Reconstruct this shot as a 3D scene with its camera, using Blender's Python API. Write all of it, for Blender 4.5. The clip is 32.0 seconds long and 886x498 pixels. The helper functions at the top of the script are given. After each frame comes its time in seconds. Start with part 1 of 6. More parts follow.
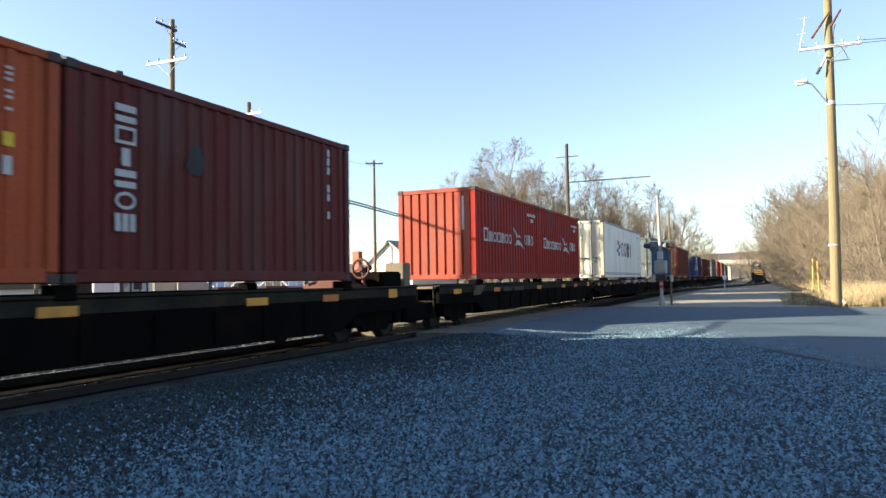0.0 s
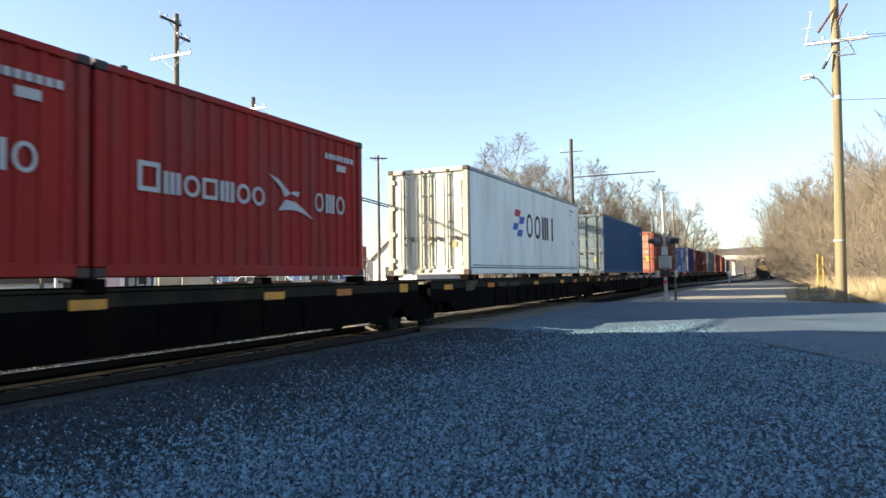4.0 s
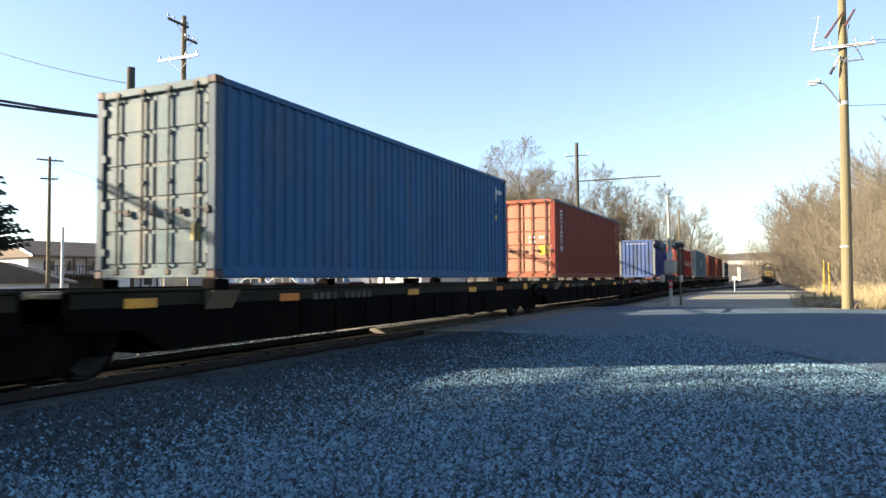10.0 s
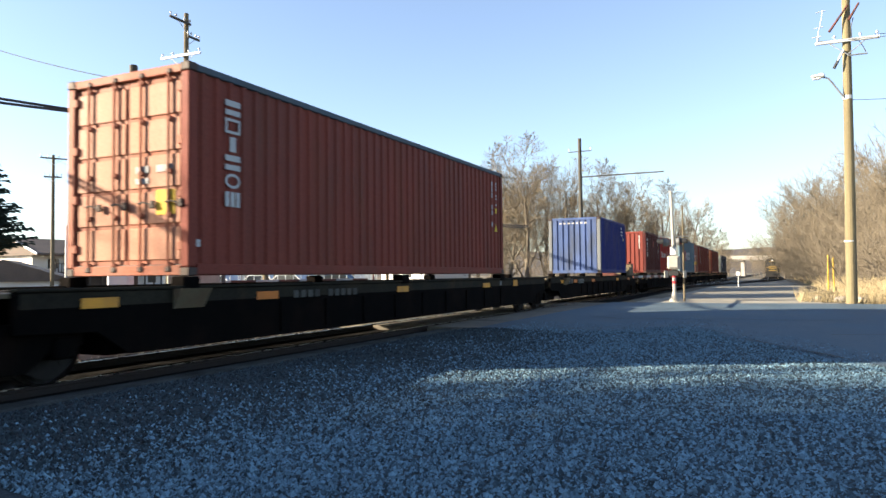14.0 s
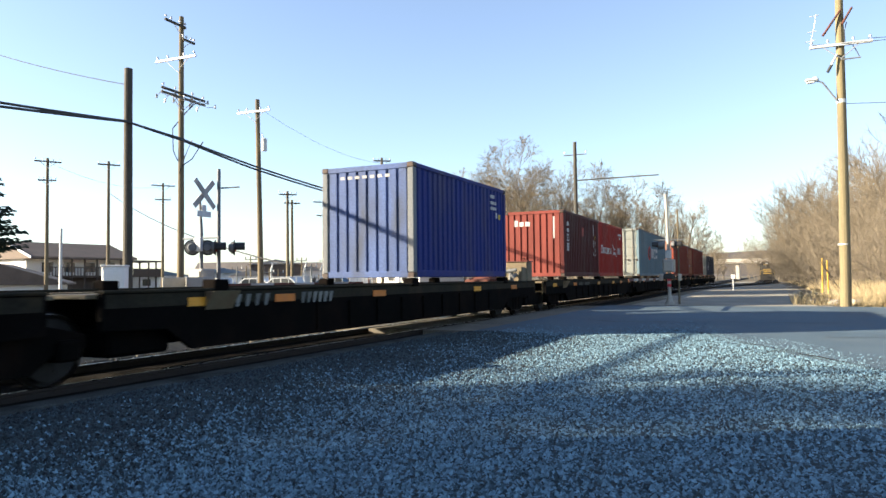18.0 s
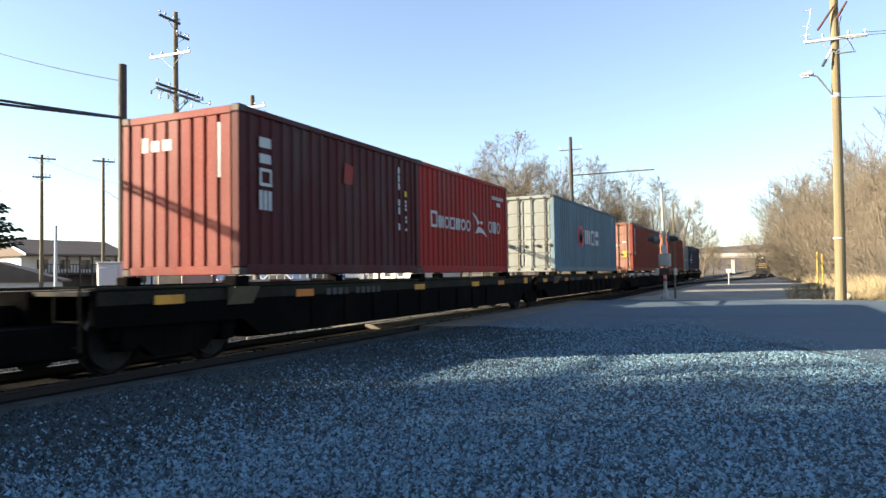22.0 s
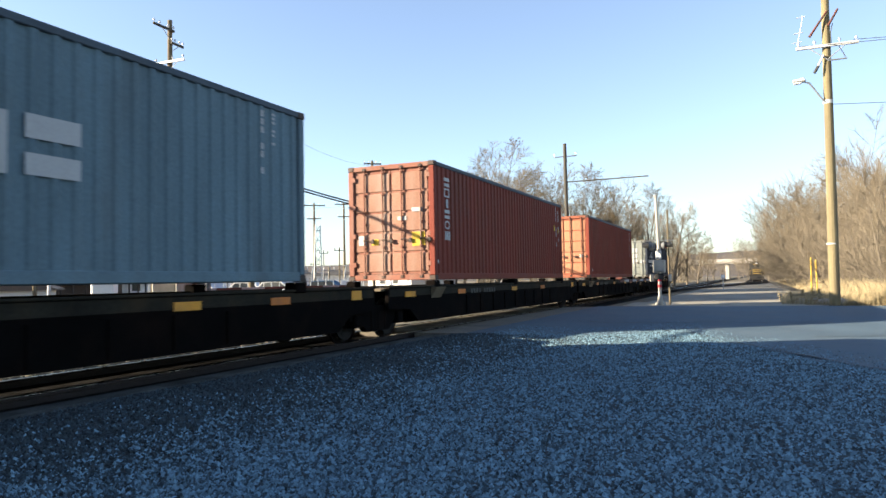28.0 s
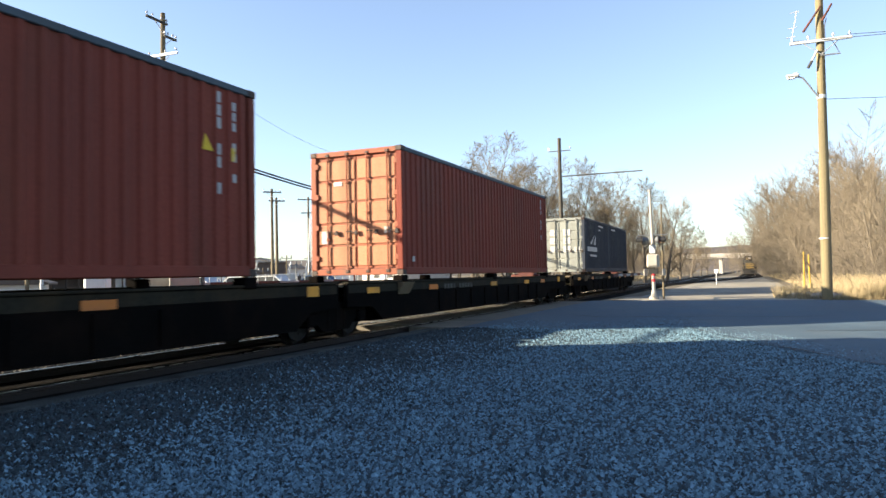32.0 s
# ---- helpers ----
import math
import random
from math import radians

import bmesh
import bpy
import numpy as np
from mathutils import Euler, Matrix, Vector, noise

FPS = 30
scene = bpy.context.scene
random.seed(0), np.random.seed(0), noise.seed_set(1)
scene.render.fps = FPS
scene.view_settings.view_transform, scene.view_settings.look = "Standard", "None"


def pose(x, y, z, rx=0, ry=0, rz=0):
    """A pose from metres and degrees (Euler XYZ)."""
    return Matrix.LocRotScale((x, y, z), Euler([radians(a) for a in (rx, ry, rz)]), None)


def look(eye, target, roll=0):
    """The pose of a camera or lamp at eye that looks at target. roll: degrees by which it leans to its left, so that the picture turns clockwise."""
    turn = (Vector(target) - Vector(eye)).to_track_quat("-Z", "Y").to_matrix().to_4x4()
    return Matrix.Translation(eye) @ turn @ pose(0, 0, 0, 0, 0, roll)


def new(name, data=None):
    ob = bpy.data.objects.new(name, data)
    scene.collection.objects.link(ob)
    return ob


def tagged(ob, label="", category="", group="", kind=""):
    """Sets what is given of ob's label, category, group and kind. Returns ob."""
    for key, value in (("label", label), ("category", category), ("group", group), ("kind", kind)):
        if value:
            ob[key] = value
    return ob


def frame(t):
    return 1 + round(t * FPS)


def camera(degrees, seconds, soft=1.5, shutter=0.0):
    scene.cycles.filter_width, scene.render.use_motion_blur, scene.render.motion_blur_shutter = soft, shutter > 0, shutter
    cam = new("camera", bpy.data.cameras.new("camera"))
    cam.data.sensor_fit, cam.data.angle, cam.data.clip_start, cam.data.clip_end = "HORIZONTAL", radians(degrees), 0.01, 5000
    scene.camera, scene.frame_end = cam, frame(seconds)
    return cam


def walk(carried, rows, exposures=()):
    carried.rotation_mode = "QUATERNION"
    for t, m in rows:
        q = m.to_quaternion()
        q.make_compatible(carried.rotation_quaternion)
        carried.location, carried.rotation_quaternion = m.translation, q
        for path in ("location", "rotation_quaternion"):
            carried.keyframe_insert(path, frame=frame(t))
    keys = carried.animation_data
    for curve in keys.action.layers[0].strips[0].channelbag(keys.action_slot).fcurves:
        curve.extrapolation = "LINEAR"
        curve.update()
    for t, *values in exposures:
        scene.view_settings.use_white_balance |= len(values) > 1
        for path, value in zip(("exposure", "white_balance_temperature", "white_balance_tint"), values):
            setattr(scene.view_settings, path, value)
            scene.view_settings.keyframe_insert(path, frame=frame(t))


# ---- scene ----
cam = camera(64.57, 32.0, soft=1.5, shutter=0.4)
EYE = (0.0, 0.0, 1.2)
# seconds, turn to the left of the track, tilt up, roll: a hand-held camera that stands still
LOOKS = [
    (0, 24.18, 2.59, -0.89), (0.5, 24.25, 2.46, -0.86), (1, 24.30, 2.37, -0.94), (1.5, 24.39, 2.20, -0.99), (2, 24.51, 2.15, -0.94),
    (2.5, 24.45, 2.14, -0.83), (3, 24.56, 2.18, -0.84), (3.5, 24.48, 2.20, -0.81), (5.5, 24.76, 2.10, -0.67), (6, 24.80, 2.09, -0.65),
    (6.5, 24.82, 2.04, -0.62), (7, 24.85, 2.09, -0.65), (7.5, 24.61, 2.19, -0.67), (8, 24.66, 2.26, -0.56), (8.5, 24.80, 2.35, -0.44),
    (9, 24.71, 2.45, -0.41), (9.5, 24.86, 2.50, -0.33), (10, 24.90, 2.44, -0.35), (10.5, 24.89, 2.38, -0.53), (11, 24.87, 2.31, -0.64),
    (11.5, 24.77, 2.17, -0.65), (12, 24.84, 2.10, -0.62), (12.5, 25.02, 2.20, -0.62), (13, 25.15, 2.27, -0.59), (13.5, 25.20, 2.24, -0.60),
    (14, 25.16, 2.15, -0.58), (14.5, 24.68, 2.16, -0.67), (16.5, 25.14, 2.49, -0.37), (17, 25.13, 2.52, -0.42), (17.5, 24.83, 2.45, -0.59),
    (18, 24.79, 2.41, -0.62), (18.5, 24.83, 2.35, -0.61), (19, 24.69, 2.33, -0.71), (19.5, 24.67, 2.31, -0.69), (20, 24.85, 2.23, -0.62),
    (20.5, 25.02, 2.17, -0.64), (21, 24.63, 2.09, -0.79), (21.5, 24.66, 2.02, -0.80), (22, 24.48, 2.04, -0.87), (22.5, 24.39, 2.15, -0.81),
    (23, 24.32, 2.22, -0.81), (23.5, 24.53, 2.35, -0.74), (24, 24.53, 2.42, -0.82), (24.5, 24.49, 2.47, -0.80), (25, 24.48, 2.51, -0.83),
    (25.5, 24.35, 2.44, -0.91), (27.5, 24.11, 2.55, -1.04), (28, 24.06, 2.60, -1.09), (28.5, 24.37, 2.60, -0.99), (29, 24.25, 2.48, -1.04),
    (29.5, 24.26, 2.37, -0.95), (30, 24.31, 2.24, -0.93), (30.5, 24.29, 2.27, -1.02), (31, 24.26, 2.27, -1.02), (31.5, 24.24, 2.21, -0.90),
    (32, 23.61, 2.13, -1.08),
]


def held(turn, tilt, roll):
    return pose(*EYE, 0, 0, turn) @ pose(0, 0, 0, 90 + tilt) @ pose(0, 0, 0, 0, 0, roll)


walk(cam, [(t, held(a, b, c)) for t, a, b, c in LOOKS], [(0, 2.37), (32, 2.37)])

# ---- daylight: low winter sun behind and to the left ----
SUN_EL, SUN_AZ = 18.2, 60.0          # light travels towards +x, +y
world = bpy.data.worlds.new("sky")
scene.world = world
world.use_nodes = True
wn = world.node_tree.nodes
sky = wn.new("ShaderNodeTexSky")
sky.sky_type, sky.sun_disc = "NISHITA", False
sky.sun_elevation = radians(SUN_EL)
sky.sun_rotation = radians(180 + SUN_AZ)
sky.air_density, sky.dust_density, sky.ozone_density = 1.0, 0.5, 3.2
wn["Background"].inputs["Strength"].default_value = 0.062
haze = wn.new("ShaderNodeHueSaturation")
haze.inputs["Hue"].default_value = 0.503
haze.inputs["Saturation"].default_value = 0.84
world.node_tree.links.new(sky.outputs["Color"], haze.inputs["Color"])
world.node_tree.links.new(haze.outputs["Color"], wn["Background"].inputs["Color"])
sun = new("sun", bpy.data.lights.new("sun", "SUN"))
sun.data.energy, sun.data.angle, sun.data.color = 4.5, radians(0.53), (1.0, 0.84, 0.62)
ca, sa, ce, se = (math.cos(radians(SUN_AZ)), math.sin(radians(SUN_AZ)), math.cos(radians(SUN_EL)), math.sin(radians(SUN_EL)))
sun.matrix_world = look((-sa * ce * 50, -ca * ce * 50, se * 50), (0, 0, 0))


# ---- materials ----
def mat(name, color, rough=0.7, metal=0.0, var=0.25, scale=3.0, fine=40.0, bump=0.0, bump_scale=60.0, dirt=None, dirt_amount=0.4,
        dirt_scale=1.2, island=0.0, spec=0.4, obj_var=0.0, streak=1.0):
    """Base colour broken at two scales, an optional dirt colour in patches (streak stretches them upright), and bump."""
    m = bpy.data.materials.new(name)
    m.use_nodes = True
    nt = m.node_tree
    n, l = nt.nodes, nt.links
    b = n["Principled BSDF"]
    b.inputs["Roughness"].default_value, b.inputs["Metallic"].default_value = rough, metal
    b.inputs["Specular IOR Level"].default_value = spec
    co = n.new("ShaderNodeTexCoord")
    mp = n.new("ShaderNodeMapping")
    mp.inputs["Scale"].default_value = (1, 1, 1 / streak)
    l.new(co.outputs["Object"], mp.inputs["Vector"])

    def tex(s, detail, src):
        t = n.new("ShaderNodeTexNoise")
        t.inputs["Scale"].default_value, t.inputs["Detail"].default_value = s, detail
        l.new(src, t.inputs["Vector"])
        return t

    def ramp(src, lo, hi, a, c):
        r = n.new("ShaderNodeMapRange")
        for k, v in zip(("From Min", "From Max", "To Min", "To Max"), (lo, hi, a, c)):
            r.inputs[k].default_value = v
        l.new(src, r.inputs["Value"])
        return r.outputs["Result"]

    big = tex(scale, 4, mp.outputs["Vector"])
    small = tex(fine, 3, co.outputs["Object"])
    v1 = ramp(big.outputs["Fac"], 0.3, 0.7, 1 - var, 1 + var)
    v2 = ramp(small.outputs["Fac"], 0.3, 0.7, 1 - var * 0.6, 1 + var * 0.6)
    mul = n.new("ShaderNodeMath")
    mul.operation = "MULTIPLY"
    l.new(v1, mul.inputs[0]), l.new(v2, mul.inputs[1])
    val = mul.outputs[0]
    for amount, node, out in ((island, "ShaderNodeNewGeometry", "Random Per Island"), (obj_var, "ShaderNodeObjectInfo", "Random")):
        if amount:
            g = n.new(node)
            k = n.new("ShaderNodeMath")
            k.operation = "MULTIPLY"
            l.new(val, k.inputs[0]), l.new(ramp(g.outputs[out], 0, 1, 1 - amount, 1 + amount), k.inputs[1])
            val = k.outputs[0]
    sc = n.new("ShaderNodeVectorMath")
    sc.operation = "SCALE"
    sc.inputs[0].default_value = color[:3]
    l.new(val, sc.inputs["Scale"])
    out = sc.outputs[0]
    if dirt:
        d = tex(dirt_scale, 6, mp.outputs["Vector"])
        f = ramp(d.outputs["Fac"], 0.48, 0.72, 0, dirt_amount)
        mx = n.new("ShaderNodeMix")
        mx.data_type = "RGBA"
        l.new(f, mx.inputs["Factor"]), l.new(out, mx.inputs[6])
        mx.inputs[7].default_value = (*dirt, 1)
        out = mx.outputs[2]
    l.new(out, b.inputs["Base Color"])
    l.new(ramp(big.outputs["Fac"], 0.3, 0.7, max(rough - 0.1, 0.02), min(rough + 0.1, 1)), b.inputs["Roughness"])
    if bump:
        bt = tex(bump_scale, 4, co.outputs["Object"])
        bp = n.new("ShaderNodeBump")
        bp.inputs["Strength"].default_value, bp.inputs["Distance"].default_value = 0.8, bump
        l.new(bt.outputs["Fac"], bp.inputs["Height"]), l.new(bp.outputs["Normal"], b.inputs["Normal"])
    return m


RUST = (0.10, 0.045, 0.025)
GRIME = (0.09, 0.085, 0.075)


def paint(name, color, var=0.2, dirt=GRIME, amount=0.32, rough=0.62):
    return mat(name, color, rough, 0, var, 1.2, 25, 0.002, 30, dirt, amount, 1.6, streak=4.0, spec=0.12)


M = {
    # sheet darker than its stones: the shade in their gaps is painted in
    "gravel": mat("gravel", (0.020, 0.031, 0.037), 0.95, 0, 0.35, 1.5, 45, 0.03, 38, (0.05, 0.072, 0.082), 0.6, 14),
    "stone": mat("crushed_stone", (0.090, 0.157, 0.202), 0.9, 0, 0.15, 20, 90, 0.003, 150, island=0.85),
    # ballast, ties and rail sides darkened: the shade under the train is in their colour
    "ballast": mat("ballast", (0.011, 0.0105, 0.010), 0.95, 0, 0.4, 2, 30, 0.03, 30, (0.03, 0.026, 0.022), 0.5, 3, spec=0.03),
    "asphalt": mat("asphalt", (0.045, 0.079, 0.108), 0.85, 0, 0.2, 0.6, 60, 0.006, 140, (0.068, 0.094, 0.112), 0.6, 0.7),
    "earth": mat("dry_earth", (0.10, 0.083, 0.055), 0.95, 0, 0.35, 0.2, 6, 0.03, 12, (0.12, 0.11, 0.06), 0.6, 0.3),
    "drygrass": mat("dry_grass", (0.30, 0.245, 0.145), 0.9, 0, 0.2, 2, 20, island=0.4),
    "bark": mat("bark", (0.11, 0.092, 0.07), 0.9, 0, 0.25, 3, 30, 0.01, 40),
    "twig": mat("twig", (0.125, 0.104, 0.074), 0.9, 0, 0.2, 2, 20, island=0.3, obj_var=0.15),
    "bigtwig": mat("pale_twig", (0.125, 0.1, 0.066), 0.9, 0, 0.2, 2, 20, island=0.3, obj_var=0.12),
    "needle": mat("needles", (0.014, 0.028, 0.018), 0.8, 0, 0.3, 3, 30, island=0.4),
    "wood_pole": mat("weathered_pole", (0.16, 0.133, 0.074), 0.9, 0, 0.3, 3, 30, 0.012, 30, (0.07, 0.055, 0.04), 0.7, 4, streak=14),
    "black_pole": mat("creosoted_pole", (0.05, 0.045, 0.036), 0.85, 0, 0.3, 3, 30, 0.006, 30),
    "wire": mat("wire", (0.02, 0.02, 0.02), 0.6, 0, 0.1),
    "steel": mat("galvanised_steel", (0.45, 0.46, 0.47), 0.45, 0.6, 0.15, 5, 40),
    "rail_side": mat("rail_side", (0.02, 0.014, 0.011), 0.9, 0.0, 0.3, 4, 40),
    "rail_top": mat("polished_rail", (0.26, 0.255, 0.25), 0.3, 1.0, 0.08, 4, 40),
    "tie": mat("tie_wood", (0.014, 0.013, 0.012), 0.95, 0, 0.3, 3, 40, 0.006, 40, obj_var=0.3, spec=0.03),
    "board": mat("old_board", (0.055, 0.060, 0.057), 0.95, 0, 0.3, 1.5, 30, 0.01, 30, (0.012, 0.011, 0.010), 0.6, 2, spec=0.03),
    # car and wheel colours near black: shade under the containers is put into them
    "car_shade_black": mat("car_shade_black", (0.0028, 0.0026, 0.0025), 0.9, 0.0, 0.4, 1.5, 20, 0.003, 40, (0.012, 0.007, 0.005), 0.5, 2, spec=0.03),
    "car_dusty": mat("car_dusty", (0.017, 0.0155, 0.011), 0.85, 0.0, 0.4, 1.5, 20, 0.003, 40, (0.04, 0.028, 0.015), 0.6, 2, spec=0.1),
    "car_yellow": mat("car_tan", (0.12, 0.098, 0.06), 0.7, 0, 0.2, 2, 20, 0.002, 40, RUST, 0.5, 3),
    "wheel": mat("shaded_wheel_steel", (0.006, 0.005, 0.0045), 0.85, 0.0, 0.3, 6, 40),
    "wheel_tread": mat("wheel_tread", (0.30, 0.28, 0.26), 0.35, 1.0, 0.1, 6, 40),
    "reflector": mat("reflector_yellow", (0.55, 0.24, 0.012), 0.5, 0, 0.1, 5, 30, dirt=RUST, dirt_amount=0.5),
    "reflector_red": mat("reflector_orange", (0.42, 0.12, 0.006), 0.5, 0, 0.1, 5, 30, dirt=RUST, dirt_amount=0.5),
    "letter_white": paint("white_marking", (0.39, 0.39, 0.385), 0.1, GRIME, 0.3),
    "letter_black": paint("black_marking", (0.03, 0.03, 0.035), 0.1, GRIME, 0.2),
    "logo_red": paint("red_marking", (0.45, 0.04, 0.05)),
    "logo_blue": paint("blue_marking", (0.05, 0.10, 0.42)),
    "yellow": paint("yellow_marking", (0.52, 0.36, 0.04)),
    "c_maroon": paint("maroon_paint", (0.095, 0.02, 0.017)),
    "c_brown": paint("brown_red_paint", (0.16, 0.038, 0.026), dirt=RUST),
    "c_orange": paint("orange_paint", (0.31, 0.065, 0.026), dirt=RUST),
    "c_red": paint("red_paint", (0.25, 0.020, 0.015)),
    "c_white": paint("white_paint", (0.69, 0.71, 0.66), 0.08, (0.46, 0.45, 0.39), 0.6),
    "c_blue": paint("blue_paint", (0.021, 0.075, 0.16)),
    "c_navy": paint("ultramarine_paint", (0.013, 0.023, 0.13), dirt=(0.10, 0.08, 0.07)),
    "c_grey": paint("grey_blue_paint", (0.11, 0.165, 0.195)),
    "c_slate": paint("slate_paint", (0.03, 0.037, 0.05)),
    # c_pale to c_creamend: ends toned paler than sides, the sun in their colour
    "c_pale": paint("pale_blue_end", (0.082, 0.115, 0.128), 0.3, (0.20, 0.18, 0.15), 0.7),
    "c_redend": paint("sunlit_red_paint", (0.24, 0.05, 0.034)),
    "c_navyend": paint("sunlit_scuffed_ultramarine", (0.058, 0.09, 0.20), 0.25, dirt=(0.05, 0.055, 0.06), amount=0.75),
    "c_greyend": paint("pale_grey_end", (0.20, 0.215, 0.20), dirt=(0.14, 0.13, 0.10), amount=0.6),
    "c_rustend": paint("sunlit_grimy_paint", (0.20, 0.085, 0.06), dirt=(0.24, 0.20, 0.17), amount=0.6),
    "c_creamend": paint("sunlit_orange_paint", (0.25, 0.055, 0.035)),
    "c_whiteend": paint("cream_door_paint", (0.45, 0.45, 0.385), 0.08, (0.20, 0.18, 0.14), 0.5),
    "grey_post": paint("weathered_grey_post", (0.13, 0.14, 0.15)),
    "old_pole": mat("old_pole", (0.125, 0.102, 0.064), 0.9, 0, 0.3, 3, 30, 0.012, 30, (0.05, 0.04, 0.03), 0.6, 4, streak=14),
    "far_stone": mat("far_stone", (0.17, 0.15, 0.12), 0.9, 0, 0.2, 20, 90, island=0.9),
    # door orange lighter than the brown sides: sunlight added to real rust
    "c_rustorange": paint("sunlit_rusty_orange", (0.25, 0.085, 0.052), 0.2, (0.16, 0.10, 0.07), 0.7),
    "rust_post": paint("rusty_post_paint", (0.30, 0.28, 0.235), 0.3, (0.13, 0.085, 0.05), 0.75),
    "dim_yellow": paint("aged_yellow_label", (0.30, 0.26, 0.10)),
    # panels paler than the door behind: sunlit flats and shaded grooves by colour
    "c_peach": paint("sunlit_peach_paint", (0.33, 0.165, 0.11), 0.2, (0.26, 0.095, 0.055), 0.6),
    "c_grimepanel": paint("sunlit_grimy_panel", (0.23, 0.125, 0.09), 0.25, (0.25, 0.21, 0.18), 0.8),
    "c_dullpeach": paint("sunlit_dull_peach", (0.36, 0.17, 0.10), 0.2, (0.17, 0.09, 0.055), 0.7),
    "tar": mat("tar", (0.02, 0.021, 0.022), 0.8, 0, 0.2, 3, 40, 0.004, 60),
    "rim_grey": paint("grey_rim", (0.28, 0.30, 0.30)),
    "rim_dark": paint("dark_rim", (0.06, 0.08, 0.10)),
    "mark_grey": paint("grey_white_stencil", (0.15, 0.155, 0.15), 0.3, (0.02, 0.02, 0.018), 0.8),
    # same red twice: dark for the shaded side, lighter for the sunlit end
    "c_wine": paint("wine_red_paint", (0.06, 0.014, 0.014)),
    "c_brickend": paint("sunlit_brick_paint", (0.16, 0.04, 0.032), 0.2, (0.10, 0.03, 0.025), 0.6),
    "stencil": paint("worn_stencil", (0.055, 0.055, 0.05), 0.3, (0.01, 0.01, 0.01), 0.8),
    "letter_dim": paint("faded_marking", (0.32, 0.32, 0.32), 0.2, GRIME, 0.7),
    "chimney": mat("red_brick", (0.30, 0.11, 0.07), 0.9, 0, 0.2, 3, 15, 0.005, 20),
    "signal": mat("signal_paint", (0.30, 0.29, 0.26), 0.6, 0.1, 0.12, 2, 20, dirt=(0.14, 0.12, 0.09), dirt_amount=0.5),
    # stone darkened to carry the shade beside the train
    "dark_stone": mat("shade_dark_stone", (0.021, 0.034, 0.042), 0.85, 0, 0.15, 20, 90, 0.003, 150, island=0.8),
    "mech": mat("grey_mechanism", (0.11, 0.12, 0.13), 0.6, 0.1, 0.15, 2, 20, dirt=(0.05, 0.045, 0.04), dirt_amount=0.5),
    "panel": mat("crossing_panel", (0.12, 0.105, 0.08), 0.9, 0, 0.3, 1.5, 20, 0.006, 30, (0.07, 0.065, 0.06), 0.6, 1.0),
    "hitch": mat("rusty_red", (0.09, 0.03, 0.022), 0.8, 0.1, 0.4, 3, 25, 0.004, 40, (0.03, 0.02, 0.02), 0.7, 4),
    "dirt_road": mat("dirt_road", (0.215, 0.2, 0.16), 0.95, 0, 0.25, 0.5, 20, 0.004, 30, (0.16, 0.155, 0.135), 0.6, 0.6),
    "grate": mat("grey_equipment", (0.42, 0.44, 0.45), 0.6, 0.2, 0.1, 2, 20),
    "casting": mat("corner_casting", (0.045, 0.033, 0.029), 0.7, 0.2, 0.3, 6, 40, dirt=RUST, dirt_amount=0.5),
    "concrete": mat("concrete", (0.36, 0.34, 0.31), 0.9, 0, 0.15, 0.5, 10, 0.004, 20, (0.25, 0.23, 0.2), 0.5, 0.6, streak=3),
    "white_wall": mat("white_wall", (0.68, 0.66, 0.63), 0.9, 0, 0.08, 0.4, 8),
    "brick": mat("brown_roof", (0.11, 0.085, 0.07), 0.9, 0, 0.2, 1, 10),
    "roof": mat("grey_roof", (0.28, 0.26, 0.24), 0.9, 0, 0.15, 1, 10),
    "glass": mat("window_glass", (0.03, 0.035, 0.04), 0.08, 0, 0.05, spec=0.6),
    "dark_wood": mat("dark_timber", (0.06, 0.045, 0.035), 0.8, 0, 0.2),
    "white_metal": mat("white_metal", (0.68, 0.69, 0.69), 0.5, 0, 0.06, 2, 20, dirt=(0.3, 0.27, 0.22), dirt_amount=0.3),
    "black_metal": mat("black_metal", (0.015, 0.015, 0.015), 0.5, 0, 0.1),
    "lamp_red": mat("red_lens", (0.25, 0.01, 0.01), 0.2, 0, 0.05),
    "yellow_post": mat("yellow_post", (0.44, 0.29, 0.04), 0.7, 0, 0.1, 3, 20, dirt=GRIME, dirt_amount=0.3),
    "loco_black": mat("locomotive_black", (0.010, 0.009, 0.008), 0.6, 0, 0.15),
    "loco_yellow": mat("locomotive_yellow", (0.26, 0.17, 0.035), 0.5, 0, 0.15, dirt=GRIME),
    "hill": mat("far_hill", (0.055, 0.052, 0.055), 1.0, 0, 0.2, 0.02, 0.2),
    "silver": mat("silver_body", (0.42, 0.44, 0.46), 0.35, 0.2, 0.05),
    "blue_roof": mat("blue_grey_roof", (0.13, 0.18, 0.24), 0.8, 0, 0.1, 1, 10),
    "dark_rod": paint("dark_rod_paint", (0.10, 0.10, 0.09), 0.2, RUST, 0.6),
    "tyre": mat("rubber", (0.02, 0.02, 0.02), 0.9, 0, 0.1),
}


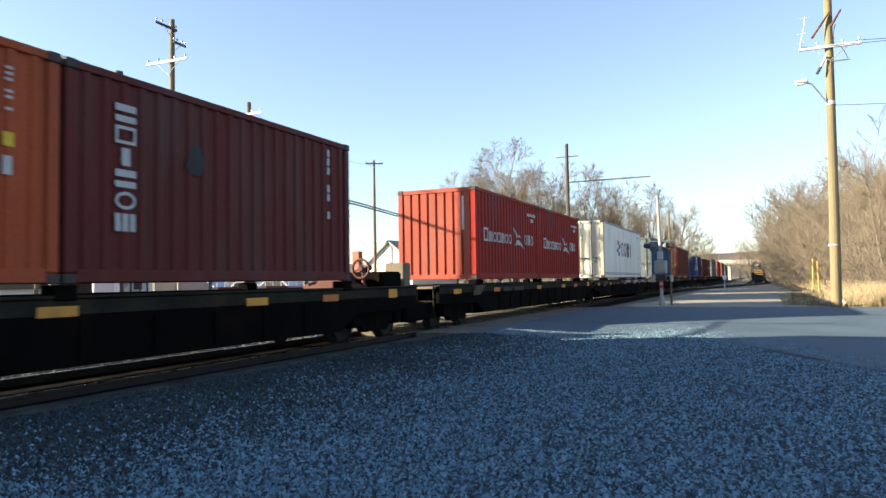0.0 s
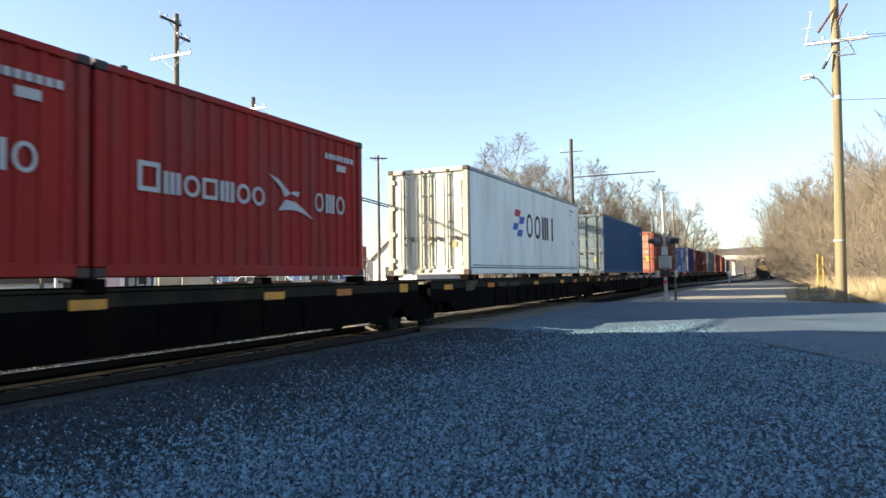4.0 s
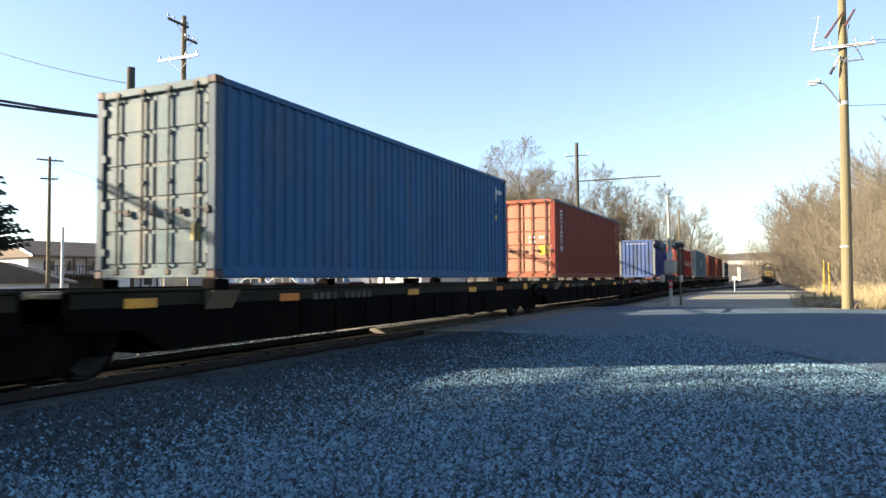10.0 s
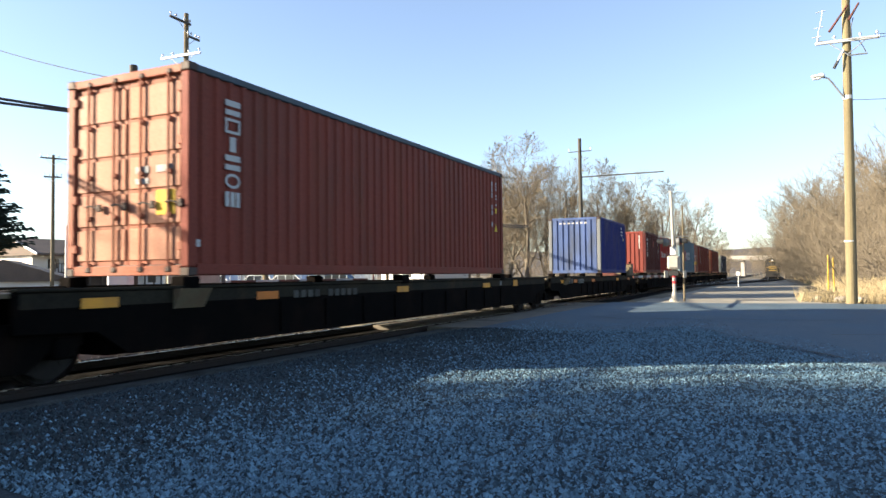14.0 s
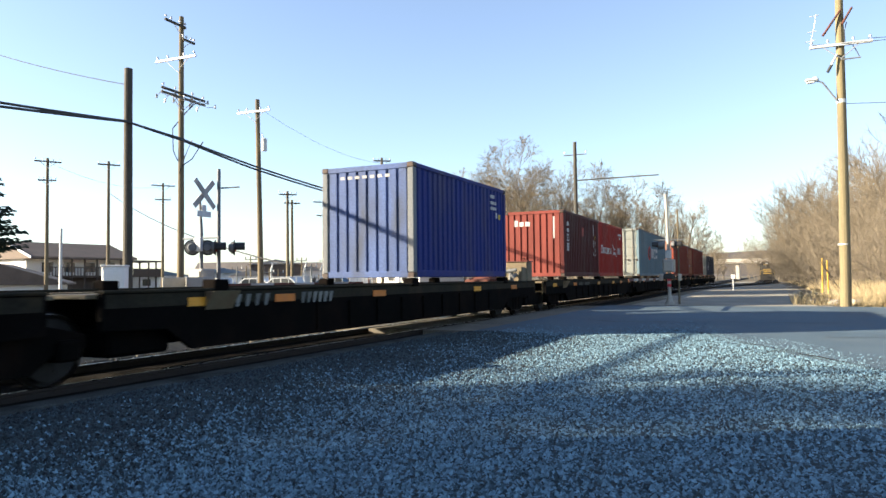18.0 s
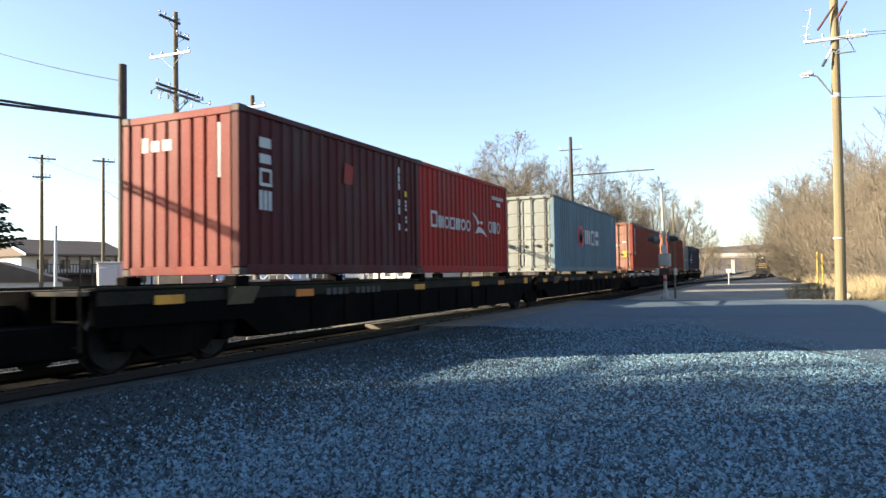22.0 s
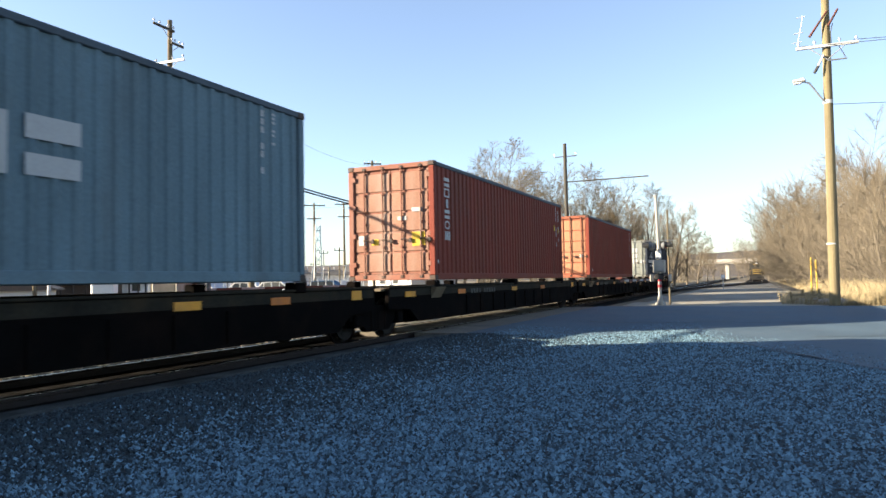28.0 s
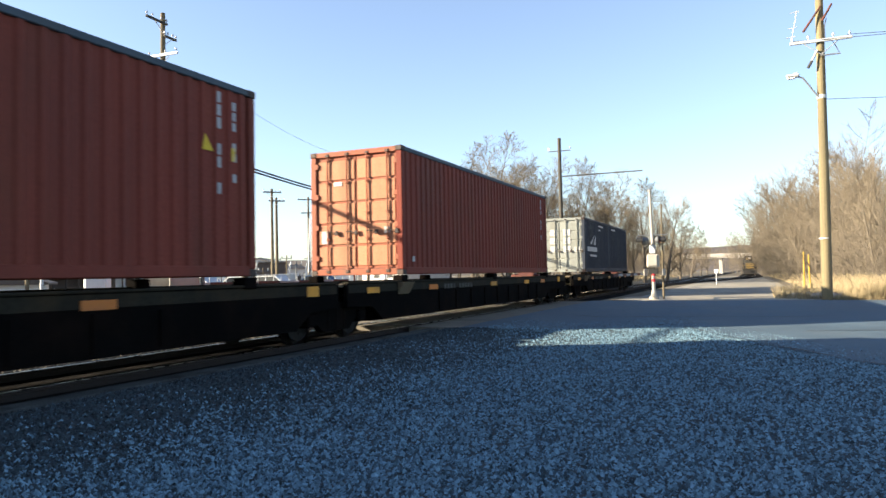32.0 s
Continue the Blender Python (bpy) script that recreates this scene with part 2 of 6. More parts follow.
# ---- mesh building ----
class Build:
    """Collects corners and faces of one mesh."""

    def __init__(self):
        self.v, self.f, self.k = [], [], []

    def add(self, verts, faces, k=0):
        o = len(self.v)
        self.v += verts
        self.f += [tuple(i + o for i in f) for f in faces]
        self.k += [k] * len(faces)
        return self

    def box(self, x0, x1, y0, y1, z0, z1, c=0.0, k=0):
        """A box; c chamfers its edges."""
        if c <= 0:
            v = [(x, y, z) for x in (x0, x1) for y in (y0, y1) for z in (z0, z1)]
            return self.add(v, [(0, 1, 3, 2), (4, 6, 7, 5), (0, 4, 5, 1), (2, 3, 7, 6), (0, 2, 6, 4), (1, 5, 7, 3)], k)
        c = min(c, (x1 - x0) / 2.1, (y1 - y0) / 2.1, (z1 - z0) / 2.1)
        bm = bmesh.new()
        pts = []
        for x, sx in ((x0, 1), (x1, -1)):
            for y, sy in ((y0, 1), (y1, -1)):
                for z, sz in ((z0, 1), (z1, -1)):
                    pts += [(x + sx * c, y + sy * c, z), (x + sx * c, y, z + sz * c), (x, y + sy * c, z + sz * c)]
        bmv = [bm.verts.new(p) for p in pts]
        hull = bmesh.ops.convex_hull(bm, input=bmv)
        bm.verts.index_update()
        self.add([tuple(w.co) for w in bm.verts], [tuple(w.index for w in f.verts) for f in bm.faces], k)
        bm.free()
        return self

    def tube(self, p0, p1, r0, r1=None, n=8, cap=True, k=0):
        r1 = r0 if r1 is None else r1
        p0, p1 = Vector(p0), Vector(p1)
        d = (p1 - p0).normalized()
        a = d.orthogonal().normalized()
        b = d.cross(a)
        ring = [(math.cos(2 * math.pi * i / n), math.sin(2 * math.pi * i / n)) for i in range(n)]
        v = [tuple(p0 + r0 * (c * a + s * b)) for c, s in ring] + [tuple(p1 + r1 * (c * a + s * b)) for c, s in ring]
        f = [(i, (i + 1) % n, n + (i + 1) % n, n + i) for i in range(n)]
        if cap:
            f += [tuple(range(n - 1, -1, -1)), tuple(range(n, 2 * n))]
        return self.add(v, f, k)

    def sweep(self, pts, r, n=6):
        """One round rod through all the points."""
        pts = [Vector(p) for p in pts]
        v, f = [], []
        for i, p in enumerate(pts):
            d = (pts[min(i + 1, len(pts) - 1)] - pts[max(i - 1, 0)]).normalized()
            a = d.cross(Vector((0.31, 0.17, 0.93))).normalized()
            b = d.cross(a)
            v += [tuple(p + r * (math.cos(2 * math.pi * k / n) * a + math.sin(2 * math.pi * k / n) * b)) for k in range(n)]
            if i:
                o = (i - 1) * n
                f += [(o + k, o + (k + 1) % n, o + n + (k + 1) % n, o + n + k) for k in range(n)]
        return self.add(v, f + [tuple(range(n - 1, -1, -1)), tuple(range(len(v) - n, len(v)))])

    def prism(self, outline, axis, a0, a1, k=0):
        """An outline of 2D points pushed along axis (0, 1, 2) from a0 to a1."""
        n = len(outline)

        def at(p, a):
            q = list(p)
            q.insert(axis, a)
            return tuple(q)

        v = [at(p, a0) for p in outline] + [at(p, a1) for p in outline]
        f = [(i, (i + 1) % n, n + (i + 1) % n, n + i) for i in range(n)] + [tuple(range(n - 1, -1, -1)), tuple(range(n, 2 * n))]
        return self.add(v, f, k)

    def mesh(self, name, *mats):
        me = bpy.data.meshes.new(name)
        me.from_pydata(self.v, [], self.f)
        for m in mats:
            me.materials.append(m)
        if len(mats) > 1:
            me.polygons.foreach_set("material_index", self.k)
        bm = bmesh.new()
        bm.from_mesh(me)
        bmesh.ops.recalc_face_normals(bm, faces=bm.faces)
        bm.to_mesh(me)
        bm.free()
        return me


def part(name, b, material, parent, label="", at=None):
    mats = material if isinstance(material, (list, tuple)) else (material,)
    ob = new(name, b if isinstance(b, bpy.types.Mesh) else b.mesh(name, *mats))
    ob.parent = parent
    if at is not None:
        ob.location = at
    return tagged(ob, label) if label else ob


def thing(name, label, category, group="", kind="", at=(0, 0, 0), turn=0.0):
    ob = new(name)
    ob.empty_display_size = 0.3
    ob.location, ob.rotation_euler = at, (0, 0, radians(turn))
    return tagged(ob, label, category, group, kind)


def solid(name, b, material, label="", category="", group="", kind="", at=(0, 0, 0)):
    mats = material if isinstance(material, (list, tuple)) else (material,)
    ob = new(name, b.mesh(name, *mats))
    ob.location = at
    return tagged(ob, label, category, group, kind)


TRACK = -8.32        # centre line of the main track
NEAR = -7.10         # near side of the containers
FLOOR = 1.227        # underside of the containers

# ---- ground, road, gravel ----
def sheet(xs, ys, height, keep=None):
    b = Build()
    idx = {}

    def vid(i, j):
        if (i, j) not in idx:
            idx[i, j] = len(b.v)
            b.v.append((xs[i], ys[j], height(xs[i], ys[j])))
        return idx[i, j]

    for i in range(len(xs) - 1):
        for j in range(len(ys) - 1):
            if keep is None or keep((xs[i] + xs[i + 1]) / 2, (ys[j] + ys[j + 1]) / 2):
                b.f.append((vid(i, j), vid(i + 1, j), vid(i + 1, j + 1), vid(i, j + 1)))
                b.k.append(0)
    return b


def rough(x, y, s, seed=0.0):
    return noise.noise((x * s, y * s, seed))


def ground_z(x, y):
    if -10.9 < x < -6.1:
        return -0.30
    if -6.1 <= x < 60 and y < 29.8:
        return -0.27
    return -0.012 + (0.25 * rough(x, y, 0.03) if x > 9 or x < -14 or y > 160 else 0.0)


gx = [-3000, -900, -300, -150, -90, -60, -40, -30, -22, -16, -13, -11.6, -10.7, -6.3, -5.9, -4, -1, 2, 4, 7, 10, 14, 20, 30, 50, 90, 200, 600, 3000]
gy = [-3000, -600, -200, -80, -40, -20, -10, 0, 5, 10, 15, 20, 25, 29.6, 30, 36, 44, 55, 70, 90, 120, 160, 220, 320, 500, 900, 3000]
solid("ground", sheet(gx, gy, ground_z), M["earth"], "bare dry winter earth and grass beside the railway", "ground", kind="structure")

ROAD_EDGE = [(-6.3, 14.6), (-2.93, 17.15), (-2.14, 18.66), (-1.35, 17.37), (-0.68, 15.57), (0.32, 13.43), (1.04, 12.07), (1.38, 11.39), (3.38, 8.8), (9.03, 3.95)]


def ease(u):
    u = min(max(u, 0.0), 1.0)
    return u * u * (3 - 2 * u)


def road_z(x, y):
    """The road climbs gently towards the rails and the lane."""
    return 0.012 - 0.15 * ease((24.0 - y) / 6) * ease((x + 6.1) / 2.5) + 0.01 * rough(x, y, 0.4)


def road_edge(x):
    return float(np.interp(x, [p[0] for p in ROAD_EDGE], [p[1] for p in ROAD_EDGE]))


def on_road(x, y):
    return road_edge(x) - 1.2 < y < 29.4 + 0.25 * rough(x, 0, 0.3)


def on_lane(x, y):
    return 28.8 + 0.25 * rough(x, 0, 0.3) < y and -5.0 + 0.5 * rough(0, y, 0.2) < x < 2.2 + 0.5 * rough(3, y, 0.2) - 0.004 * y


solid("road", sheet(list(np.arange(-6.1, 34, 0.45)), list(np.arange(2, 31, 0.45)), road_z, on_road),
      M["asphalt"], "worn grey asphalt road leading over the crossing", "road", kind="structure")

seam = Build()
for i in range(70):
    x = -1.5 + i * 0.08
    lo, hi = road_edge(x) - 0.02 + 0.05 * rough(x, 1, 3), road_edge(x) + 0.12 + 0.12 * rough(x, 7, 2)
    seam.v += [(x, lo, road_z(x, lo) + 0.022), (x, hi, road_z(x, hi) + 0.016)]
    if i:
        seam.f.append((2 * i - 2, 2 * i, 2 * i + 1, 2 * i - 1)), seam.k.append(0)
solid("road_seam", seam, M["tar"], "dark broken tar edge between road and gravel", "road edge", kind="structure")
for k, (x, y, ang, length) in enumerate(((-1.5, 20.5, 0.1, 6.5), (1.0, 24.0, -0.05, 7.0), (3.5, 17.5, 0.25, 5.0), (-3.0, 25.5, 0.9, 3.0))):
    crack = Build()
    for i in range(26):
        u = length * (i / 25 - 0.5)
        off = 0.22 * rough(u, 3.0 * k, 1.1)
        px, py = x + u * math.cos(ang) - off * math.sin(ang), y + u * math.sin(ang) + off * math.cos(ang)
        w = 0.035 + 0.02 * rough(u, 5, 2)
        crack.v += [(px, py - w, road_z(px, py - w) + 0.012), (px, py + w, road_z(px, py + w) + 0.012)]
        if i:
            crack.f.append((2 * i - 2, 2 * i, 2 * i + 1, 2 * i - 1)), crack.k.append(0)
    solid("tar_crack", crack, M["tar"], "tar-filled crack in the asphalt road", "crack", "cracks in the road", kind="structure")


solid("lane", sheet(list(np.arange(-5.8, 5, 0.5)), list(np.arange(28.5, 140, 0.6)), lambda x, y: 0.0 + 0.012 * rough(x, y, 0.5), on_lane),
      M["dirt_road"], "pale dirt and gravel lane running beside the track", "lane", kind="structure")


def gravel_z(x, y):
    d = road_edge(x) + 0.25 * rough(x, y, 1.3) - y
    d = min(d, (x + 6.35) * 1.5)
    lift = 0.03 * min(max(d / 1.2, -1.6), 1.0)
    return road_z(x, max(y, 2.0)) - 0.01 + lift + 0.02 * rough(x, y, 0.8) + 0.006 * rough(x, y, 5)


solid("gravel_lot", sheet(list(np.arange(-6.35, 9, 0.12)), list(np.arange(-8, 19.0, 0.12)), gravel_z,
      lambda x, y: y < road_edge(x) + 0.3), M["gravel"], "lot of loose grey crushed stone", "gravel", kind="structure")


def stones(name, material, label, count, x0, x1, y0, y1, r0, r1, seed, power=1.0, keep=None):
    """Loose crushed stones: uneven four-sided tops, half sunk, denser towards y0."""
    rng = np.random.default_rng(seed)
    xs = rng.uniform(x0, x1, count)
    ys = y0 + (y1 - y0) * rng.uniform(0, 1, count) ** power
    ok = np.array([y < road_edge(x) - 0.05 + 0.3 * rough(x, y, 2.0) and (keep is None or keep(x, y)) for x, y in zip(xs, ys)])
    xs, ys = xs[ok], ys[ok]
    n = len(xs)
    zs = np.array([gravel_z(x, y) for x, y in zip(xs, ys)])
    base = np.array([(1, 0, -0.25), (0, 1, -0.25), (-1, 0, -0.25), (0, -1, -0.25), (0, 0, 0.8)], float)
    jit = base[None] * rng.uniform(0.6, 1.3, (n, 5, 1)) + rng.normal(0, 0.2, (n, 5, 3))
    jit[:, 4, :2] += rng.normal(0, 0.3, (n, 2))
    a = rng.uniform(0, 2 * math.pi, n)
    c, s = np.cos(a)[:, None], np.sin(a)[:, None]
    jit = np.stack([jit[..., 0] * c - jit[..., 1] * s, jit[..., 0] * s + jit[..., 1] * c, jit[..., 2]], -1)
    r = r0 + (r1 - r0) * rng.uniform(0, 1, n) ** 1.8
    v = jit * r[:, None, None]
    v += np.stack([xs, ys, zs + r * rng.uniform(0.0, 0.4, n)], 1)[:, None]
    face = np.array([(0, 1, 4), (1, 2, 4), (2, 3, 4), (3, 0, 4)])
    f = (face[None] + 5 * np.arange(n)[:, None, None]).reshape(-1, 3)
    me = bpy.data.meshes.new(name)
    me.from_pydata(v.reshape(-1, 3).tolist(), [], f.tolist())
    me.materials.append(material)
    return tagged(new(name, me), label, "gravel", kind="stuff")


def full_tone(x, y):
    """Where the stone keeps its full tone; towards the track darker stones paint in the shade."""
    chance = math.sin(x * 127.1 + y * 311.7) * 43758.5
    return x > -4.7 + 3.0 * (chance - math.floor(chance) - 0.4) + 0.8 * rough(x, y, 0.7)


stones("gravel_stones", M["stone"], "loose angular blue-grey crushed stones", 205000, -6.0, 4.6, 2.8, 17.9, 0.010, 0.025, 3, 1.9, full_tone)
stones("gravel_stones", M["stone"], "loose angular blue-grey crushed stones", 30000, -6.0, 8.0, -6.0, 2.6, 0.010, 0.024, 13)
stones("gravel_stones", M["stone"], "loose angular blue-grey crushed stones", 10000, 4.6, 8.0, 2.5, 8.0, 0.010, 0.024, 14)
stones("dark_stones", M["dark_stone"], "stones darkened for the shade towards the track", 70000, -6.3, -1.6, 2.8, 15.0, 0.011, 0.026, 4, 1.3, lambda x, y: not full_tone(x, y))


strewn = np.random.default_rng(23)
sb_ = Build()
for _ in range(9000):
    x = strewn.uniform(-5.6, 6.0)
    y = road_edge(x) - 0.1 + 2.6 * strewn.uniform() ** 2.6 + 0.5 * rough(x, 0, 1.1)
    r, a, z = strewn.uniform(0.008, 0.022), strewn.uniform(0, 6.28), road_z(x, y)
    v = [(x + r * math.cos(a + 2.1 * k) * strewn.uniform(0.7, 1.2), y + r * math.sin(a + 2.1 * k) * strewn.uniform(0.7, 1.2), z - 0.004) for k in range(3)]
    sb_.add(v + [(x, y, z + r * strewn.uniform(0.5, 1.0))], [(0, 1, 3), (1, 2, 3), (2, 0, 3)])
strewn_mesh = bpy.data.meshes.new("strewn_stones")
strewn_mesh.from_pydata(sb_.v, [], sb_.f)
strewn_mesh.materials.append(M["stone"])
tagged(new("strewn_stones", strewn_mesh), "loose stones strewn over the road's edge", "gravel", kind="stuff")


def ballast_z(x, y):
    return -0.13 if x > -10.3 else -0.13 + (x + 10.3) * 0.3


# ballast on the far shoulder of the track: its sunlight is put into pale stones
fr = np.random.default_rng(9)
fs = Build()
for _ in range(6000):
    x, y = fr.uniform(-10.75, -9.2), 2 + 60 * fr.uniform() ** 1.5
    if not 14.9 < y < 29.3:
        r, a, z = fr.uniform(0.018, 0.04), fr.uniform(0, 6.28), ballast_z(x, y)
        v = [(x + r * math.cos(a + 2.1 * k) * fr.uniform(0.7, 1.2), y + r * math.sin(a + 2.1 * k) * fr.uniform(0.7, 1.2), z - 0.01) for k in range(3)]
        fs.add(v + [(x, y, z + r * fr.uniform(0.6, 1.5))], [(0, 1, 3), (1, 2, 3), (2, 0, 3)])
far_ballast = bpy.data.meshes.new("ballast_stones")
far_ballast.from_pydata(fs.v, [], fs.f)
far_ballast.materials.append(M["far_stone"])
tagged(new("ballast_stones", far_ballast), "pale loose stones that carry the sunlight on the far ballast shoulder", "gravel", kind="stuff")


# ---- main track and siding ----
def line_x(y):
    """Centre of the siding: it leaves the main track and runs to the waiting locomotive."""
    u = min(max((y - 48) / 75, 0), 1)
    return TRACK + (TRACK * -1) * (u * u * (3 - 2 * u))


def rail_along(name, parent, offset, ys, center):
    prof_side = [(-0.07, -0.17), (0.07, -0.17), (0.07, -0.155), (0.012, -0.13), (0.012, -0.045), (0.036, -0.035), (0.036, -0.006), (-0.036, -0.006),
                 (-0.036, -0.035), (-0.012, -0.045), (-0.012, -0.13), (-0.07, -0.155)]
    b, top = Build(), Build()
    n = len(prof_side)
    for i, y in enumerate(ys):
        x = center(y) + offset
        b.v += [(x + p, y, z) for p, z in prof_side]
        top.v += [(x - 0.034, y, -0.0055), (x - 0.02, y, 0), (x + 0.02, y, 0), (x + 0.034, y, -0.0055)]
        if i:
            o = (i - 1) * n
            for j in range(n):
                b.f.append((o + j, o + (j + 1) % n, o + n + (j + 1) % n, o + n + j)), b.k.append(0)
            o = (i - 1) * 4
            for j in range(3):
                top.f.append((o + j, o + j + 1, o + 5 + j, o + 4 + j)), top.k.append(0)
    r = part("rail", b, M["rail_side"], parent, "rusty steel rail")
    part("rail_head", top, M["rail_top"], r, "polished running surface")


bed = Build()
for y0, y1 in ((-120, 14.9), (29.3, 900)):
    bed.prism([(-10.9, -0.31), (-10.3, -0.13), (-9.8, -0.12), (-9.25, -0.115), (-7.4, -0.115), (-6.85, -0.12), (-6.5, -0.14), (-6.1, -0.31)], 1, y0, y1)
bed.prism([(-10.9, -0.31), (-10.3, -0.16), (-6.3, -0.16), (-6.1, -0.31)], 1, 14.9, 29.3)
solid("track_bed", bed, M["ballast"], "dark ballast of the railway track, the train's shade in its tone", "ballast", kind="structure")
track = thing("railway_track", "standard gauge track with rusty rails on timber ties", "track", kind="structure")
for s in (-0.755, 0.755):
    rail_along("rail", track, s, [-120, 0, 60, 200, 900], lambda y: TRACK)
tie = Build().box(-1.28, 1.28, -0.115, 0.115, -0.24, -0.125, 0.012).mesh("tie", M["tie"])
for i in range(120):
    y = -8 + i * 0.56
    if not 14.9 < y < 29.3:
        part("tie", tie, M["tie"], track, at=(TRACK, y, 0))
siding = thing("siding_track", "rusty siding curving away to a waiting locomotive", "track", kind="structure")
sy = [48 + 3 * i for i in range(26)] + [160, 400]
for s in (-0.755, 0.755):
    rail_along("rail", siding, s, sy, line_x)
sb = Build()
for a, c in zip(sy[3:-1], sy[4:]):
    xa, xc = line_x(a), line_x(c)
    sb.add([(xa - 1.9, a, 0.0), (xa + 1.9, a, 0.0), (xc + 1.9, c, 0.0), (xc - 1.9, c, 0.0), (xa - 1.3, a, -0.0), (xa + 1.3, a, 0.05), (xc + 1.3, c, 0.05), (xc - 1.3, c, 0.05)],
           [(0, 1, 2, 3)])
siding.location.z = 0.14
solid("siding_bed", sb, M["ballast"], "ballast strip under the siding", "ballast", kind="structure", at=(0, 0, 0.02))

# crossing surface: timber and asphalt panels between and beside the rails
cross = thing("level_crossing", "asphalt and timber panels filling the road crossing", "crossing", kind="structure")
for x0, x1 in ((-10.9, -9.20), (-8.93, -7.71), (-7.44, -6.0)):
    for i in range(6):
        y = 14.9 + i * 2.4
        part("panel", Build().box(x0, x1, y + 0.01, y + 2.39, -0.17, -0.005 + 0.004 * (i % 2), 0.01), M["panel"], cross)
part("curb_board", Build().box(-6.95, -6.62, -14, 14.85, -0.16, -0.03, 0.02), M["board"], cross, "grey weathered board along the track")


# ---- poles and wires ----
def bent_pole(b, x, y, h, r0, r1, lean=(0, 0), n=6, m=14):
    """One tapered shaft of m sides, sunk a little into the ground."""
    v, f = [], []
    for i in range(n + 1):
        u = i / n
        r = r0 + (r1 - r0) * u
        wob = 0.012 * math.sin(5 * u + x)
        v += [(x + lean[0] * u + wob + r * math.cos(2 * math.pi * k / m), y + lean[1] * u + r * math.sin(2 * math.pi * k / m), h * u - (0.4 if i == 0 else 0)) for k in range(m)]
        if i:
            o = (i - 1) * m
            f += [(o + k, o + (k + 1) % m, o + m + (k + 1) % m, o + m + k) for k in range(m)]
    f += [tuple(range(m - 1, -1, -1)), tuple(range(n * m, n * m + m))]
    b.add(v, f)


def insulator(b, x, y, z):
    b.tube((x, y, z), (x, y, z + 0.1), 0.015, n=6)
    b.tube((x, y, z + 0.08), (x, y, z + 0.13), 0.05, 0.05, 8)
    b.tube((x, y, z + 0.13), (x, y, z + 0.18), 0.05, 0.02, 8)


def pole_thing(label, x, y, h, r0, r1, material, arms, lean=(0, 0), group="utility poles", insul=True):
    """arms: (height, from, to, turn): crossarms, metres along an axis turned from +x."""
    p = thing("utility_pole", label, "pole", group, at=(x, y, 0))
    b = Build()
    bent_pole(b, 0, 0, h, r0, r1, lean)
    part("shaft", b, material, p)
    for z, a0, a1, turn, *paintwork in arms:
        c, s = math.cos(radians(turn)), math.sin(radians(turn))
        u = z / h
        ox, oy = lean[0] * u + s * (r1 + 0.06), lean[1] * u - c * (r1 + 0.06)
        arm = part("crossarm", Build().box(a0, a1, -0.045, 0.045, -0.055, 0.055, 0.01), M[paintwork[0] if paintwork else "bark"], p,
                   "weathered timber crossarm", at=(ox, oy, z))
        arm.rotation_euler.z = radians(turn)
        br = Build()
        for e in (a0, a1):
            br.tube((e * 0.55, 0, -0.06), (0, 0.0, -0.06 - abs(e) * 0.45), 0.018, n=5)
        o = part("brace", br, M["steel"], p, at=(ox, oy, z))
        o.rotation_euler.z = radians(turn)
        if insul:
            for f in (0.04, 0.3, 0.7, 0.96):
                ib = Build()
                insulator(ib, a0 + (a1 - a0) * f, 0, 0.065)
                o = part("insulator", ib, M["steel"], arm, "grey insulator")
    return p


def wire_between(name, p, q, sag, r, label, n=14):
    b = Build()
    p, q = Vector(p), Vector(q)
    pts = [p.lerp(q, i / n) - Vector((0, 0, 4 * sag * (i / n) * (1 - i / n))) for i in range(n + 1)]
    b.sweep(pts, r, 5)
    return solid(name, b, M["wire"], label, "wire", "overhead wires")


def on_bearing(az, r, el=None):
    """A place by bearing (degrees right of the track's line) and distance from the camera, and the height at an elevation."""
    x, y = r * math.sin(radians(az)), r * math.cos(radians(az))
    return (x, y) if el is None else (x, y, EYE[2] + r * math.tan(radians(el)))


# large pole with a street lamp beside the road
LP = (2.62, 30.0)
lamp_pole = pole_thing("tall weathered timber utility pole with street lamp beside the road", *LP, 12.9, 0.195, 0.13, M["wood_pole"], [(9.80, -1.06, 1.04, 2, "grate")], lean=(0.14, 0))
b = Build()
b.sweep([(-0.05, -0.15, 7.68), (-0.22, -0.17, 7.93), (-0.40, -0.2, 8.22), (-0.55, -0.22, 8.44), (-0.72, -0.23, 8.51)], 0.032, 8)
part("lamp_arm", b, M["mech"], lamp_pole, "dark grey tubular lamp arm")
lamp = part("lamp_head", Build().box(-1.12, -0.66, -0.34, -0.1, 8.50, 8.62, 0.045).box(-0.86, -0.7, -0.28, -0.16, 8.62, 8.67, 0.02), M["grate"], lamp_pole, "grey street lamp head")
part("lens", Build().box(-1.08, -0.80, -0.3, -0.14, 8.45, 8.505, 0.02), M["white_metal"], lamp)
part("lamp_clamp", Build().tube((0.08, 0, 7.62), (0.08, 0, 7.76), 0.172, n=14), M["grate"], lamp_pole, "pale lamp arm clamp")
for (x0, z0), (x1, z1), m in (((-0.48, 10.19), (0.15, 11.12), "hitch"), ((0.17, 10.54), (0.51, 11.14), "hitch"), ((-0.33, 8.85), (-0.02, 9.45), "grate")):
    part("brace", Build().tube((x0, -0.25, z0), (x1, -0.2, z1), 0.05, 0.04, 6), M[m], lamp_pole, "slanting brace arm")
